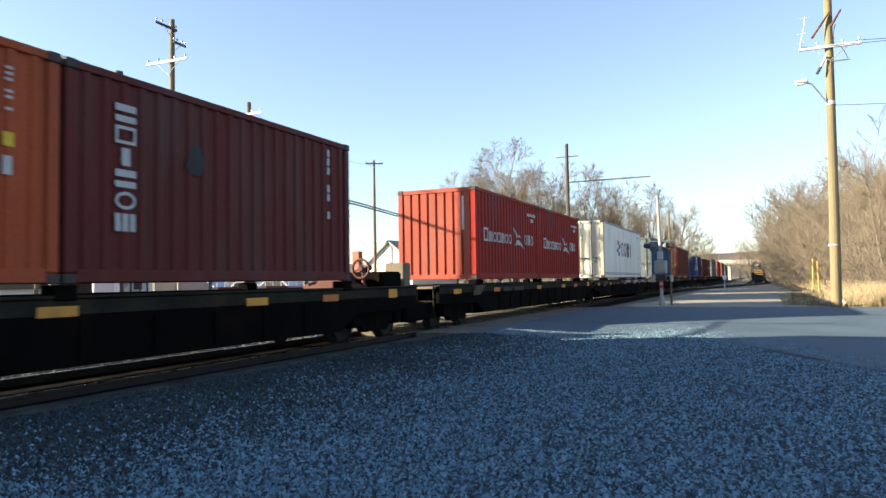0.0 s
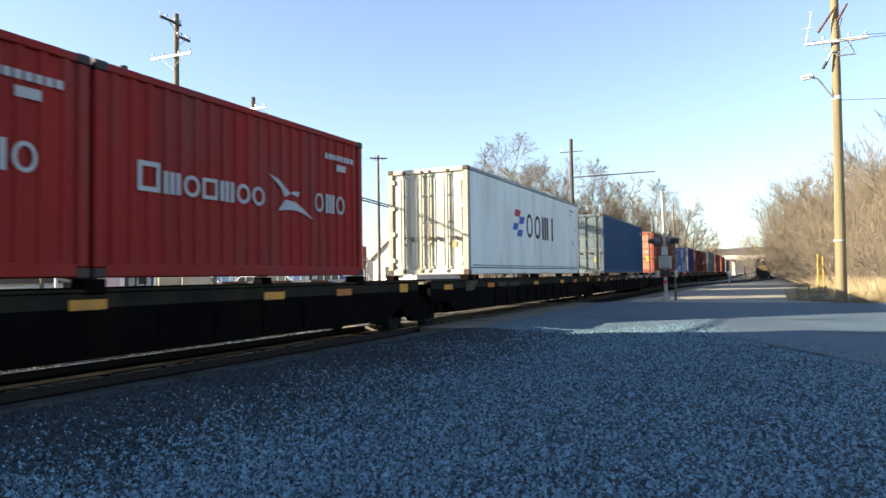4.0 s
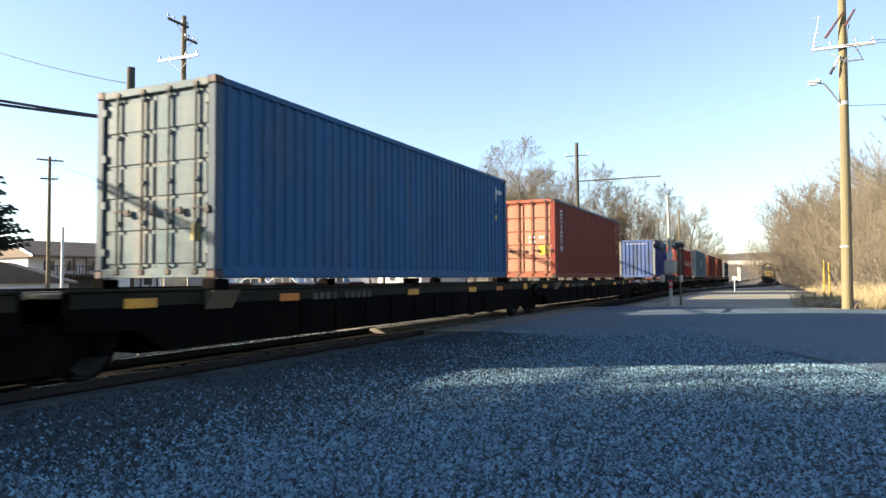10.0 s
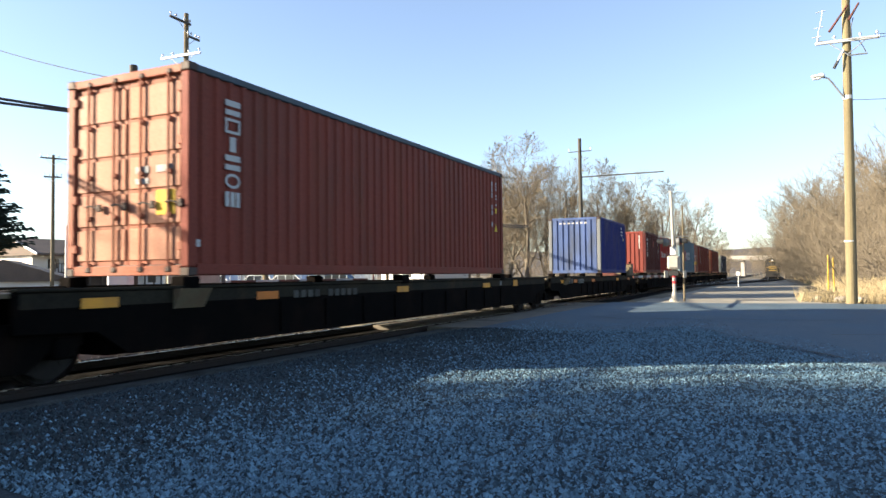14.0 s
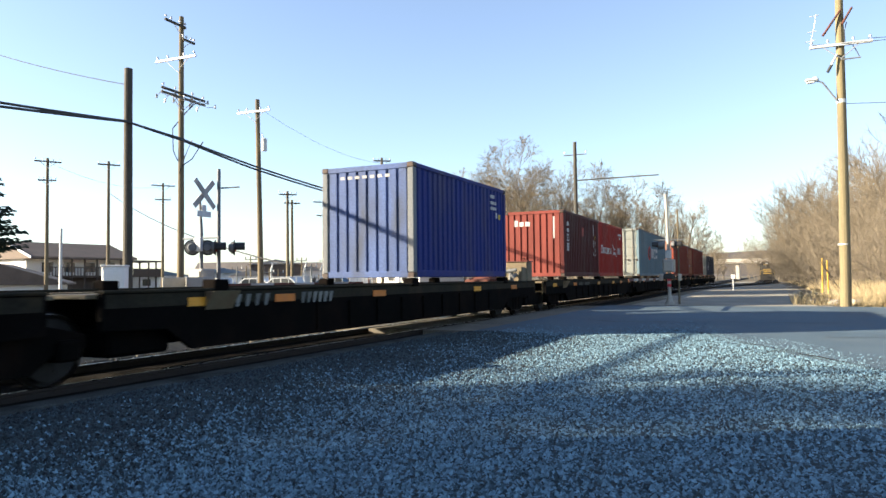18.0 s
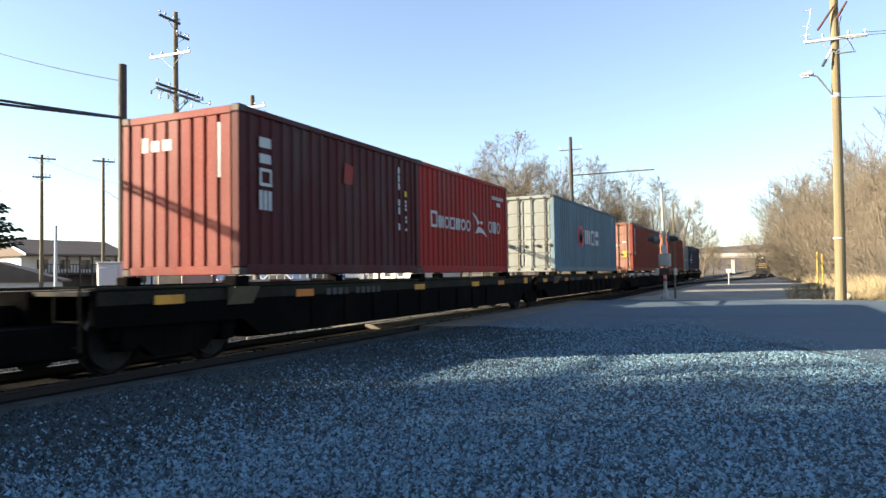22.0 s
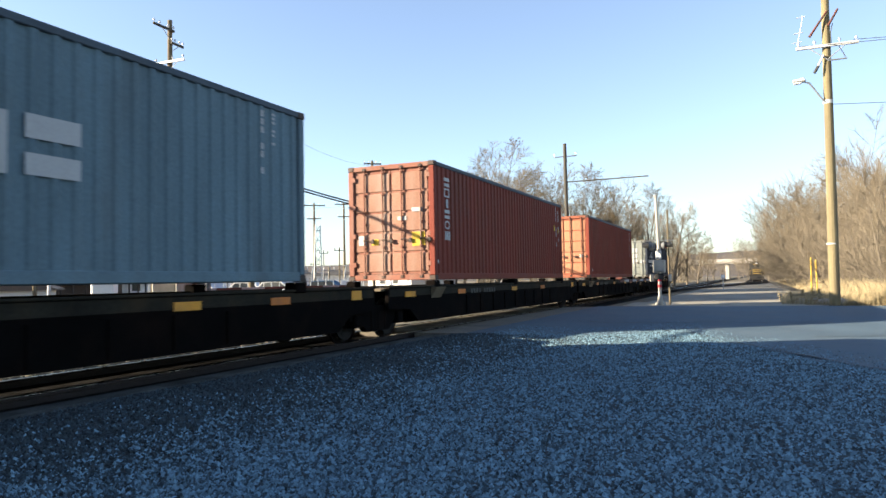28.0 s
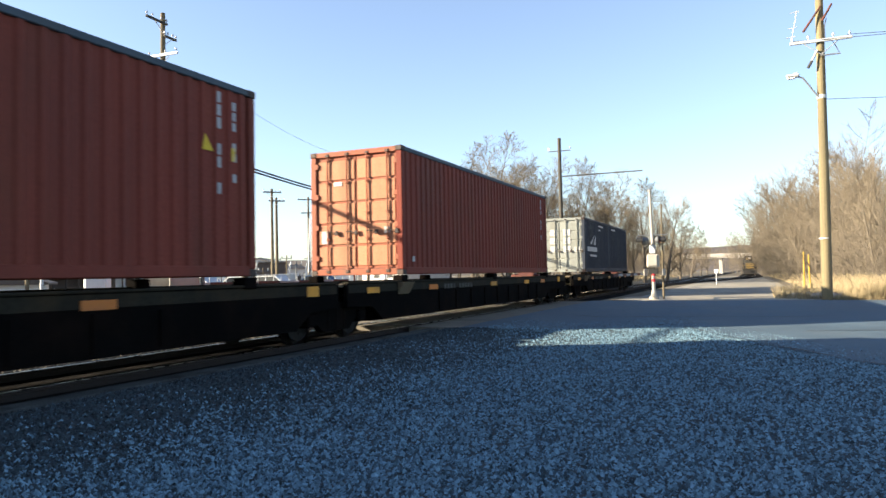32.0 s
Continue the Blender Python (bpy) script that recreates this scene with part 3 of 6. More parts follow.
part("brace_foot", Build().tube((-0.36, -0.25, 8.79), (-0.22, -0.25, 9.05), 0.055, n=6), M["black_metal"], lamp_pole)
rod = Build().sweep([(-0.89, -0.2, 9.84), (-0.84, -0.2, 10.2), (-0.72, -0.2, 10.75), (-0.68, -0.2, 11.07)], 0.016, 6)
for x, z in ((-0.86, 10.05), (-0.8, 10.4), (-0.70, 11.0)):
    rod.tube((x - 0.2, -0.2, z), (x + 0.12, -0.2, z + 0.03), 0.016, n=5)
part("riser", rod, M["grate"], lamp_pole, "thin pale riser rod")
cond = Build().sweep([(0.26, -0.1, 9.9), (0.24, -0.15, 10.3), (0.32, -0.18, 10.62)], 0.018, 6).sweep([(0.5, -0.12, 9.74), (0.62, -0.12, 9.5), (0.7, -0.12, 9.3)], 0.016, 5)
part("conduit", cond, M["black_metal"], lamp_pole, "dark drop wires")
part("side_arm", Build().box(0.1, 0.75, -0.22, -0.17, 9.20, 9.25, 0.01), M["mech"], lamp_pole, "short grey side arm")
part("pole_band", Build().tube((0, 0, 2.29), (0, 0, 2.34), 0.198, n=14), M["grate"], lamp_pole, "grey metal band")
for k, (z, far) in enumerate(((9.95, 9.2), (9.95, 9.3), (7.6, 7.3))):
    wire_between("wire", (LP[0] + (-0.9, 1.0, 0.1)[k], LP[1], z), (LP[0] + 26, LP[1] - 6 + k, far), 0.7, 0.012, "thin overhead wire from the lamp pole")
# catenary pole with a long bracket arm over the track
cp = thing("catenary_pole", "black steel pole with a long arm over the track", "pole", "utility poles", at=(-11.1, 44.6, 0))
b = Build()
bent_pole(b, 0, 0, 9.95, 0.135, 0.11)
part("shaft", b, M["black_pole"], cp)
part("arm", Build().box(-0.1, 5.2, -0.04, 0.04, 7.41, 7.48, 0.01), M["black_pole"], cp, "long dark bracket arm")
part("crossarm", Build().box(-0.75, 0.75, -0.03, 0.03, 9.09, 9.14, 0.008), M["black_pole"], cp)
for s in (-0.7, 0.7):
    ib = Build()
    insulator(ib, s, 0, 9.17)
    part("insulator", ib, M["steel"], cp)

# line of poles on the far side
BLACK = on_bearing(-49.05, 20.5)
pole_thing("black creosoted pole carrying thick cables", *BLACK, 6.95, 0.125, 0.105, M["black_pole"], [], insul=False)
P1 = on_bearing(-45.33, 36)
P1T = pole_thing("tall timber pole with three crossarms and insulators", *P1, 14.1, 0.17, 0.11, M["old_pole"], [(13.55, -1.25, 0.1, 92, "black_pole"), (12.95, -0.1, 0.7, 92, "black_pole"), (12.0, -1.45, 1.05, 2, "white_metal"), (10.25, -1.5, 1.5, 94, "black_pole"), (10.05, -1.5, 1.5, 94, "bark")])
bv = Build()
for pts in ([(-0.05, -0.15, 7.0), (-0.25, -0.25, 7.5), (-0.35, -0.2, 8.6), (0.3, 0.5, 9.9)], [(0.05, -0.15, 6.4), (0.35, -0.1, 7.2), (0.6, 0.1, 8.0)], [(0.08, -0.1, 6.7), (0.5, 0.2, 7.1), (1.1, 0.3, 7.9)]):
    bv.sweep(pts, 0.025, 5)
part("conduit", bv, M["black_metal"], P1T, "dark bent conduits")
for k in range(6):
    y = -1.4 + 0.52 * k
    for side in (-1, 1):
        c = Build().sweep([(0.1, y, 10.05), (0.1 + side * 0.35, y + 0.1, 9.85), (0.1 + side * 0.6, y + 0.35, 10.0 - 0.1 * (k % 2))], 0.014, 5)
        c.tube((0.1 + side * 0.6, y + 0.35, 9.93 - 0.1 * (k % 2)), (0.1 + side * 0.6, y + 0.35, 10.12 - 0.1 * (k % 2)), 0.05, 0.035, 7)
        part("jumper", c, M["steel"] if k % 2 else M["mech"], P1T, "looped jumper wire with insulator")
P2 = on_bearing(-39.35, 40)
P2T = pole_thing("timber pole with one pale crossarm and a transformer", *P2, 11.3, 0.17, 0.12, M["old_pole"], [(10.6, -1.25, 0.95, 3, "white_metal")], lean=(-0.25, 0))
part("transformer", Build().tube((0.30, -0.1, 8.35), (0.30, -0.1, 9.0), 0.15, n=14).tube((0.30, -0.1, 9.0), (0.30, -0.1, 9.06), 0.16, 0.08, 14).tube((0.26, -0.1, 9.0), (0.2, -0.2, 9.35), 0.03, n=6), M["grate"], P2T, "grey transformer can")
for az, r, el, arm in ((-54.3, 60, 8.86, 1.2), (-50.35, 62, 8.88, 1.1), (-46.6, 75, 7.47, 1.5), (-37.3, 60, 7.09, 1.0), (-36.95, 61, 6.4, 0.9), (-34.45, 75, 6.46, 1.5), (-32.08, 80, 6.54, 1.4), (-29.73, 60, 9.84, 1.0), (-20.5, 85, 7.0, 1.3)):
    x, y, z = on_bearing(az, r, el)
    pole_thing("slim timber utility pole far off behind the tracks", x, y, z, 0.15, 0.10, M["old_pole"], [(z - 0.3, -arm * 0.75, arm * 0.75, -az + 8), (z - 1.7, -arm * 0.5, arm * 0.5, -az - 6)][:1 + (arm > 1.15)])
px, py = on_bearing(-53.41, 42)
solid("service_post", Build().tube((0, 0, -0.1), (0, 0, 4.05), 0.09, 0.07, 10), M["grate"], "plain grey service post", "post", at=(px, py, 0))
CABLE = [(-15.2, -22.0, 5.9), (-15.4, 4.0, 5.0), (-15.4, 9.9, 5.22), (-15.48, 13.3, 5.50), (-15.4, 15.15, 5.36), (-15.4, 18.5, 5.0), (-15.4, 25.8, 4.55), (-15.5, 50.0, 4.9)]
for dz, dx in ((0, 0), (-0.13, 0.1)):
    b, line = Build(), []
    for u, w in zip(CABLE, CABLE[1:]):
        n = 8
        for i in range(n):
            a0, a1 = Vector(u).lerp(Vector(w), i / n), Vector(u).lerp(Vector(w), (i + 1) / n)
            span = (Vector(w) - Vector(u)).length
            sg = 0.0016 * span * span * 4 * 0.25
            a0.z -= sg * 4 * (i / n) * (1 - i / n) * 0.5
            a1.z -= sg * 4 * ((i + 1) / n) * (1 - (i + 1) / n) * 0.5
            spread = dz * min(1.0, abs(a0.y - 13.3) / 6 + 0.25), dz * min(1.0, abs(a1.y - 13.3) / 6 + 0.25)
            line.append(a0 + Vector((dx, 0, spread[0])))
    b.sweep(line, 0.034, 6)
    solid("cable", b, M["wire"], "thick black overhead cable bundle", "wire", "overhead wires")
wire_between("wire", on_bearing(-62, 30, 16.6), (BLACK[0], BLACK[1], 6.5), 0.2, 0.012, "thin black overhead wire")
q1 = on_bearing(-50.35, 62, 6.6)
wire_between("wire", q1, on_bearing(-37.5, 30, 1.3), 0.6, 0.03, "thin black overhead wire")


for p, q, sg in ((on_bearing(-39.35, 40, 13.4), on_bearing(-29.73, 60, 9.4), 0.6),
                 (on_bearing(-54.3, 60, 8.6), on_bearing(-46.6, 75, 7.2), 0.8), (on_bearing(-34.45, 75, 6.3), on_bearing(-32.08, 80, 6.3), 0.3)):
    wire_between("wire", p, q, sg, 0.009, "thin black overhead wire")


# ---- bare trees ----
def taper(b, pts, rs, n):
    """One rod through the points with a radius at each, n sides, open ends."""
    v, f = [], []
    a = (pts[1] - pts[0]).orthogonal().normalized()
    for i, p in enumerate(pts):
        d = (pts[min(i + 1, len(pts) - 1)] - pts[max(i - 1, 0)]).normalized()
        a = (a - d * a.dot(d)).normalized()
        c = d.cross(a)
        v += [tuple(p + rs[i] * (math.cos(2 * math.pi * k / n) * a + math.sin(2 * math.pi * k / n) * c)) for k in range(n)]
        if i:
            o = (i - 1) * n
            f += [(o + k, o + (k + 1) % n, o + n + (k + 1) % n, o + n + k) for k in range(n)]
    b.add(v, f)


def tree_meshes(seed, height, stems, splay, trunk_r, kids, starts, ratio, spread, wander, lift, twig_mat, tip, dome=None):
    """Trunk and crown of a bare tree: stems that fork into limbs, branches and twigs, each level thinner and shorter."""
    rng = random.Random(seed)
    trunk, crown = Build(), Build()
    last = len(kids)

    def limb(p, d, length, r, level):
        n = (7, 5, 3, 3, 2)[level] if level < last else 2
        if dome and level:
            mid, w, h = dome
            q, e = Vector((p.x / w, p.y / w, (p.z - mid) / h)), Vector((d.x / w, d.y / w, d.z / h))
            b, c = q.dot(e), q.dot(q) - 1
            far = (-b + math.sqrt(max(b * b - e.dot(e) * c, 0))) / e.dot(e)
            length = min(length, max(far, 0.02) * rng.uniform(0.9, 1.12))
        pts, rs = [p], [r]
        for i in range(n):
            d = (d + Vector((rng.gauss(0, wander), rng.gauss(0, wander), rng.gauss(0, wander) * 0.7 + lift))).normalized()
            p = p + d * (length / n)
            pts.append(p)
            rs.append(max(tip, r * (1 - 0.8 * (i + 1) / n)))
        if level == last:
            u = (pts[-1] - pts[0]).orthogonal().normalized() * r
            v = (pts[-1] - pts[0]).normalized().cross(u)
            crown.add([tuple(pts[0] + u), tuple(pts[0] - u * 0.5 + v * 0.87), tuple(pts[0] - u * 0.5 - v * 0.87), tuple(pts[-1])], [(0, 1, 3), (1, 2, 3), (2, 0, 3)])
            return
        taper(trunk if level < 2 else crown, pts, rs, (8, 5, 3, 3, 3)[level])
        for k in range(kids[level]):
            u = starts[level] + (1 - starts[level]) * (k + rng.uniform(0.1, 0.9)) / kids[level]
            i = min(int(u * n), n - 1)
            q = pts[i].lerp(pts[i + 1], u * n - i)
            along = (pts[i + 1] - pts[i]).normalized()
            side = along.orthogonal().normalized()
            side.rotate(Matrix.Rotation(2.4 * k + rng.uniform(-0.7, 0.7), 3, along))
            a = radians(rng.uniform(*spread[level]))
            limb(q, (along * math.cos(a) + side * math.sin(a)).normalized(), length * ratio[level] * rng.uniform(0.7, 1.25) * (1.2 - 0.55 * u),
                 max(tip, (rs[i] + rs[i + 1]) * 0.5 * 0.62), level + 1)

    for k in range(stems):
        a = 6.283 * (k + rng.uniform(0, 0.6)) / stems
        out = Vector((math.cos(a), math.sin(a), 0))
        o = 0.0 if stems == 1 else 0.12 + 0.1 * rng.random()
        limb(out * o + Vector((0, 0, -0.2)), (Vector((0, 0, 1)) + out * splay * rng.uniform(0.4, 1.2)).normalized(), rng.uniform(0.75, 1.0), trunk_r / height * (1 if k == 0 else rng.uniform(0.6, 0.95)), 0)
    k = height / max(v[2] for v in crown.v)
    out = []
    for nm, bb, m in (("trunk", trunk, M["bark"]), ("crown", crown, twig_mat)):
        me = bpy.data.meshes.new(nm)
        me.from_pydata([(x * k, y * k, z * k) for x, y, z in bb.v], [], bb.f)
        me.materials.append(m)
        out.append(me)
    return out


def plant(name, meshes, x, y, s, turn, label, group):
    t = thing(name, label, "tree" if "tree" in name else "shrub", group, at=(x, y, 0), turn=turn)
    t.scale = (s, s, s)
    part("trunk", meshes[0], None, t)
    part("crown", meshes[1], None, t)
    return t


BIG = [tree_meshes(11 + i, 14.4 if i == 0 else 13, 1, 0.05, 0.27, (12, 10, 9, 8) if i == 0 else (9, 8, 8, 8), (0.22, 0.2, 0.15, 0.1), (0.58, 0.50, 0.50, 0.55),
                   ((22, 56), (26, 58), (28, 62), (25, 65)), 0.07, 0.03, M["bigtwig"], 0.0008, (0.62, 0.36 if i == 0 else 0.30, 0.44)) for i in range(3)]
MID = [tree_meshes(31 + i, 9, 3, 0.28, 0.085, (8, 8, 12), (0.20, 0.15, 0.1), (0.42, 0.48, 0.5), ((16, 42), (20, 50), (20, 60)), 0.085, 0.045, M["twig"], 0.00095) for i in range(3)]
BUSH = [tree_meshes(51 + i, 5, 8, 0.75, 0.035, (7, 6, 4), (0.2, 0.15, 0.1), (0.42, 0.5, 0.5), ((15, 45), (20, 55), (20, 60)), 0.11, 0.03, M["twig"], 0.0011) for i in range(3)]
rng = random.Random(5)
for az, r, h, k in ((-18.7, 66, 14.6, 0), (-22.5, 74, 13.0, 1), (-15.2, 68, 12.8, 2), (-12.5, 75, 13.5, 1), (-10.3, 78, 12.6, 2), (-7.7, 85, 12.4, 1), (-6.0, 95, 12.2, 2), (-4.9, 110, 11.0, 1),
                    (-4.2, 140, 10.5, 2), (-3.5, 180, 10.0, 1), (-20.4, 90, 12.0, 2), (-13.8, 95, 12.0, 1), (-9.0, 110, 13.0, 2), (-3.0, 230, 10.0, 2), (-24.6, 90, 10.5, 2), (-16.9, 74, 13.2, 1), (-19.9, 80, 14.2, 2), (-11.4, 86, 12.6, 1), (-8.4, 96, 12.4, 2), (-21.4, 72, 11.6, 2), (-18.2, 84, 14.6, 0), (-20.6, 92, 14.0, 0), (-15.2, 88, 13.0, 0), (-12.2, 100, 13.0, 0), (-23.2, 96, 12.0, 0), (-9.8, 104, 12.6, 0), (-7.2, 120, 12.0, 0)):
    x, y = on_bearing(az, r)
    plant("tree", BIG[k], x, y, h / (13 if k else 14.4), rng.uniform(0, 360), "tall bare winter tree behind the tracks", "bare trees")
for i in range(34):
    y = 56 + i * 5.4
    plant("tree", MID[i % 3], -16.0 - rng.uniform(0, 7), y, rng.uniform(0.5, 0.8) + i * 0.012, rng.uniform(0, 360), "bare tree in the scrub along the tracks", "bare trees")
for i in range(27):
    y = 41 + i * 4.8 + rng.uniform(-1.5, 1.5)
    plant("tree", MID[i % 3], 6.0 + rng.uniform(0, 4) - 0.022 * (y - 38), y, min(0.97 + 0.0095 * (y - 38), 1.8) * rng.uniform(0.88, 1.08), rng.uniform(0, 360), "leafless brown tree in the roadside thicket", "thicket trees")
for i in range(14):
    y = 40 + i * 7.5 + rng.uniform(-2, 2)
    plant("tree", MID[(i + 1) % 3], 9.5 + rng.uniform(0, 4) - 0.018 * (y - 38), y, min(1.0 + 0.009 * (y - 38), 1.7) * rng.uniform(0.85, 1.05), rng.uniform(0, 360), "leafless brown tree deep in the roadside thicket", "thicket trees")
for i in range(30):
    y = 34 + i * 4.0 + rng.uniform(-1, 1)
    plant("shrub", BUSH[i % 3], 5.2 + rng.uniform(0, 3.0) - 0.018 * (y - 30), y, rng.uniform(0.7, 1.15), rng.uniform(0, 360), "leafless brown shrub at the edge of the thicket", "thicket shrubs")
for i in range(22):
    y = 50 + i * 6.5
    plant("shrub", BUSH[i % 3], -13.8 - rng.uniform(0, 3), y, rng.uniform(0.5, 0.8), rng.uniform(0, 360), "leafless brown scrub along the far rail", "trackside scrub")
for x, k in ((-24, 0), (-19, 2), (-14, 1), (-9, 0), (-5, 2), (0, 1), (5, 0), (10, 2), (16, 1)):
    plant("tree", MID[k], x, 300 + 6 * k, 1.1, 70 * k + x, "bare tree beyond the far bridge", "bare trees")
# far thicket, then unseen bare trees added behind the camera's left shoulder to break up the low sunlight
for i in range(6):
    plant("tree", MID[i % 3], -1.5 + rng.uniform(0, 6), 172 + 13 * i, rng.uniform(1.15, 1.4), rng.uniform(0, 360), "leafless brown tree in the roadside thicket", "thicket trees")
for x, y, s_, k in ((-19, -6.8, 0.75, 2), (-24, -8.8, 0.85, 1), (-22.5, -5.2, 0.7, 1), (-18, -9.2, 0.8, 1), (-23, -11.8, 1.0, 2), (-29, -15.0, 1.1, 1), (-20, -11.7, 0.9, 2), (-27, -9.5, 0.9, 2), (-31, -11.0, 1.0, 1), (-26, -14.5, 1.0, 2), (-34, -15.5, 1.1, 2), (-21, -3.6, 0.75, 1), (-26, -6.2, 0.9, 2), (-30, -9.0, 1.0, 1)):
    plant("tree", BIG[k], x, y, s_, 40 * x, "unseen bare tree, added to dapple the low sunlight", "bare trees")

# also out of view, added to shade the ground left of the road
for x, y, s_ in ((-16.9, 5.2, 0.52), (-17.9, 4.4, 0.56), (-18.9, 3.4, 0.6), (-19.6, 5.1, 0.56), (-18.0, 6.0, 0.5)):
    plant("tree", MID[int(-x) % 3], x, y, s_, 30 * x, "unseen young tree, added to shade the ground by the road", "bare trees")

# dry grass at the foot of the thicket
def grass(name, count, area, h0, h1, seed, edge=None):
    r = np.random.default_rng(seed)
    v, f = [], []
    for _ in range(count):
        x, y = area(r)
        k = 1.0 if edge is None else min(1.0, max(0.25, edge(x, y)))
        h, a, w = r.uniform(h0, h1) * k, r.uniform(0, 6.28), r.uniform(0.004, 0.010)
        dx, dy = math.cos(a), math.sin(a)
        l = r.uniform(0.15, 0.7) * h
        e = r.uniform(0, 6.28)
        o = len(v)
        v += [(x - dx * w, y - dy * w, -0.02), (x + dx * w, y + dy * w, -0.02), (x + l * math.cos(e), y + l * math.sin(e), h)]
        f.append((o, o + 1, o + 2))
    me = bpy.data.meshes.new(name)
    me.from_pydata(v, [], f)
    me.materials.append(M["drygrass"])
    return tagged(new(name, me), "tall dry straw-coloured grass", "grass", kind="stuff")


grass("dry_grass", 105000, lambda r: (2.9 + 6.5 * r.beta(1.3, 1.8), 30.0 + 110 * r.uniform() ** 2), 0.25, 0.95, 7, lambda x, y: (x - 2.6) / 1.6 * (0.6 + 0.8 * noise.noise((x, y * 0.5, 0)) + 0.3))
grass("dry_weeds", 6000, lambda r: (-12.5 - 10 * r.uniform(), 30 + 120 * r.uniform()), 0.3, 0.9, 8)

# ---- distance ----
hx = [(-900 + i * 60) for i in range(31)]
hb = Build()
for i, x in enumerate(hx):
    hb.v += [(x, 900, -5), (x, 930, 31 + 7 * rough(x, 0, 0.004) + 2 * rough(x, 3, 0.03)), (x, 1300, -5)]
    if i:
        o = 3 * (i - 1)
        for k in (0, 1):
            hb.f.append((o + k, o + k + 3, o + k + 4, o + k + 1)), hb.k.append(0)
solid("far_hill", hb, M["hill"], "low wooded ridge far down the line", "hill", kind="structure")
br = thing("road_bridge", "pale concrete bridge across the railway far down the line", "bridge", at=(-6.5, 260, 0))
part("deck", Build().box(-16, 14, -4, 4, 5.2, 6.2, 0.05), M["concrete"], br)
part("parapet", Build().box(-16, 14, -4.3, -4.004, 5.6, 6.75, 0.03), M["concrete"], br, "pale sunlit parapet")
for x in (-2.6, 12.0):
    part("pier", Build().box(x - 0.55, x + 0.55, -3, 3, -0.5, 5.2, 0.05), M["concrete"], br)
part("abutment", Build().box(-19, -15.9, -4, 4, -0.5, 5.4, 0.05), M["concrete"], br)

# ---- the train ----
# distance that the train has come towards the camera and past it, by seconds
RUN = [(0, 0.0), (3, 13.84), (6, 27.54), (9, 40.97), (11.5, 52.20), (13, 58.99), (14, 63.52), (16.5, 74.74), (18, 81.76), (19.5, 88.68), (23, 104.67), (25.5, 116.42), (28, 127.94), (32, 146.65)]
MOVING = []          # things that ride on the train, with their place at the start
SPINNING = []        # wheelsets


def corrugated(b, x_out, depth, y0, y1, z0, z1, pitch, sign=1, axis=0, wide=0.24):
    """A wall of trapezoid ribs; ribs stand out towards +x (sign 1). axis 1 swaps x and y, for end walls."""
    n = max(1, round((y1 - y0) / pitch))
    p = (y1 - y0) / n
    pts = []
    for i in range(n):
        y = y0 + i * p
        g = (1 - wide) / 2 - 0.14 if wide < 0.4 else (1 - wide) / 2 - 0.05
        q = (1 - wide) / 2
        pts += [(y, 0), (y + p * g, 0), (y + p * q, 1), (y + p * (1 - q), 1), (y + p * (1 - g), 0)]
    pts.append((y1, 0))
    for (ya, da), (yb, db) in zip(pts, pts[1:]):
        if yb - ya < 1e-6:
            continue
        q = [(x_out - sign * depth * (1 - d), y, z) for (y, d), z in (((ya, da), z0), ((yb, db), z0), ((yb, db), z1), ((ya, da), z1))]
        b.add([c if axis == 0 else (c[1], c[0], c[2]) for c in q], [(0, 1, 2, 3)])


def glyphs(shapes, parent, x, material, label="plain lettering block"):
    """Flat marks on a side wall: (kind, y0, y1, z0, z1), kinds bar, frame, ring, pair, post, hatch."""
    for kind, *rest in shapes:
        b = Build()
        if kind in ("poly", "inner"):
            lift = 0.004 if kind == "poly" else 0.008
            part("marking", b.prism(rest[0], 0, x, x + lift), material, parent, label)
            continue
        y0, y1, z0, z1 = rest
        w, h = (y1 - y0), (z1 - z0)
        t = min(w, h) * 0.18
        if kind == "bar":
            b.box(x, x + 0.004, y0, y1, z0, z1)
        elif kind == "frame":
            b.box(x, x + 0.004, y0, y0 + t, z0, z1), b.box(x, x + 0.004, y1 - t, y1, z0, z1)
            b.box(x, x + 0.004, y0 + t, y1 - t, z0, z0 + t), b.box(x, x + 0.004, y0 + t, y1 - t, z1 - t, z1)
        elif kind == "ring":
            n = 20
            for i in range(n):
                q = [(x + dx, (y0 + y1) / 2 + (w / 2 - k) * math.cos(a), (z0 + z1) / 2 + (h / 2 - k) * math.sin(a))
                     for a in (2 * math.pi * i / n, 2 * math.pi * (i + 1) / n) for k in (0, t) for dx in (0, 0.004)]
                b.add(q, [(1, 3, 7, 5), (0, 4, 6, 2), (0, 1, 5, 4), (2, 6, 7, 3)])
        elif kind == "pair":
            b.box(x, x + 0.004, y0, y1, z0 + h * 0.6, z1), b.box(x, x + 0.004, y0, y1, z0, z0 + h * 0.36)
        elif kind == "post":
            b.box(x, x + 0.004, y0 + w * 0.3, y1 - w * 0.3, z0, z1)
        elif kind == "hatch":
            for k in range(3):
                b.box(x, x + 0.004, y0 + w * (0.36 * k), y0 + w * (0.36 * k + 0.26), z0, z1)
        part("marking", b, material, parent, label)




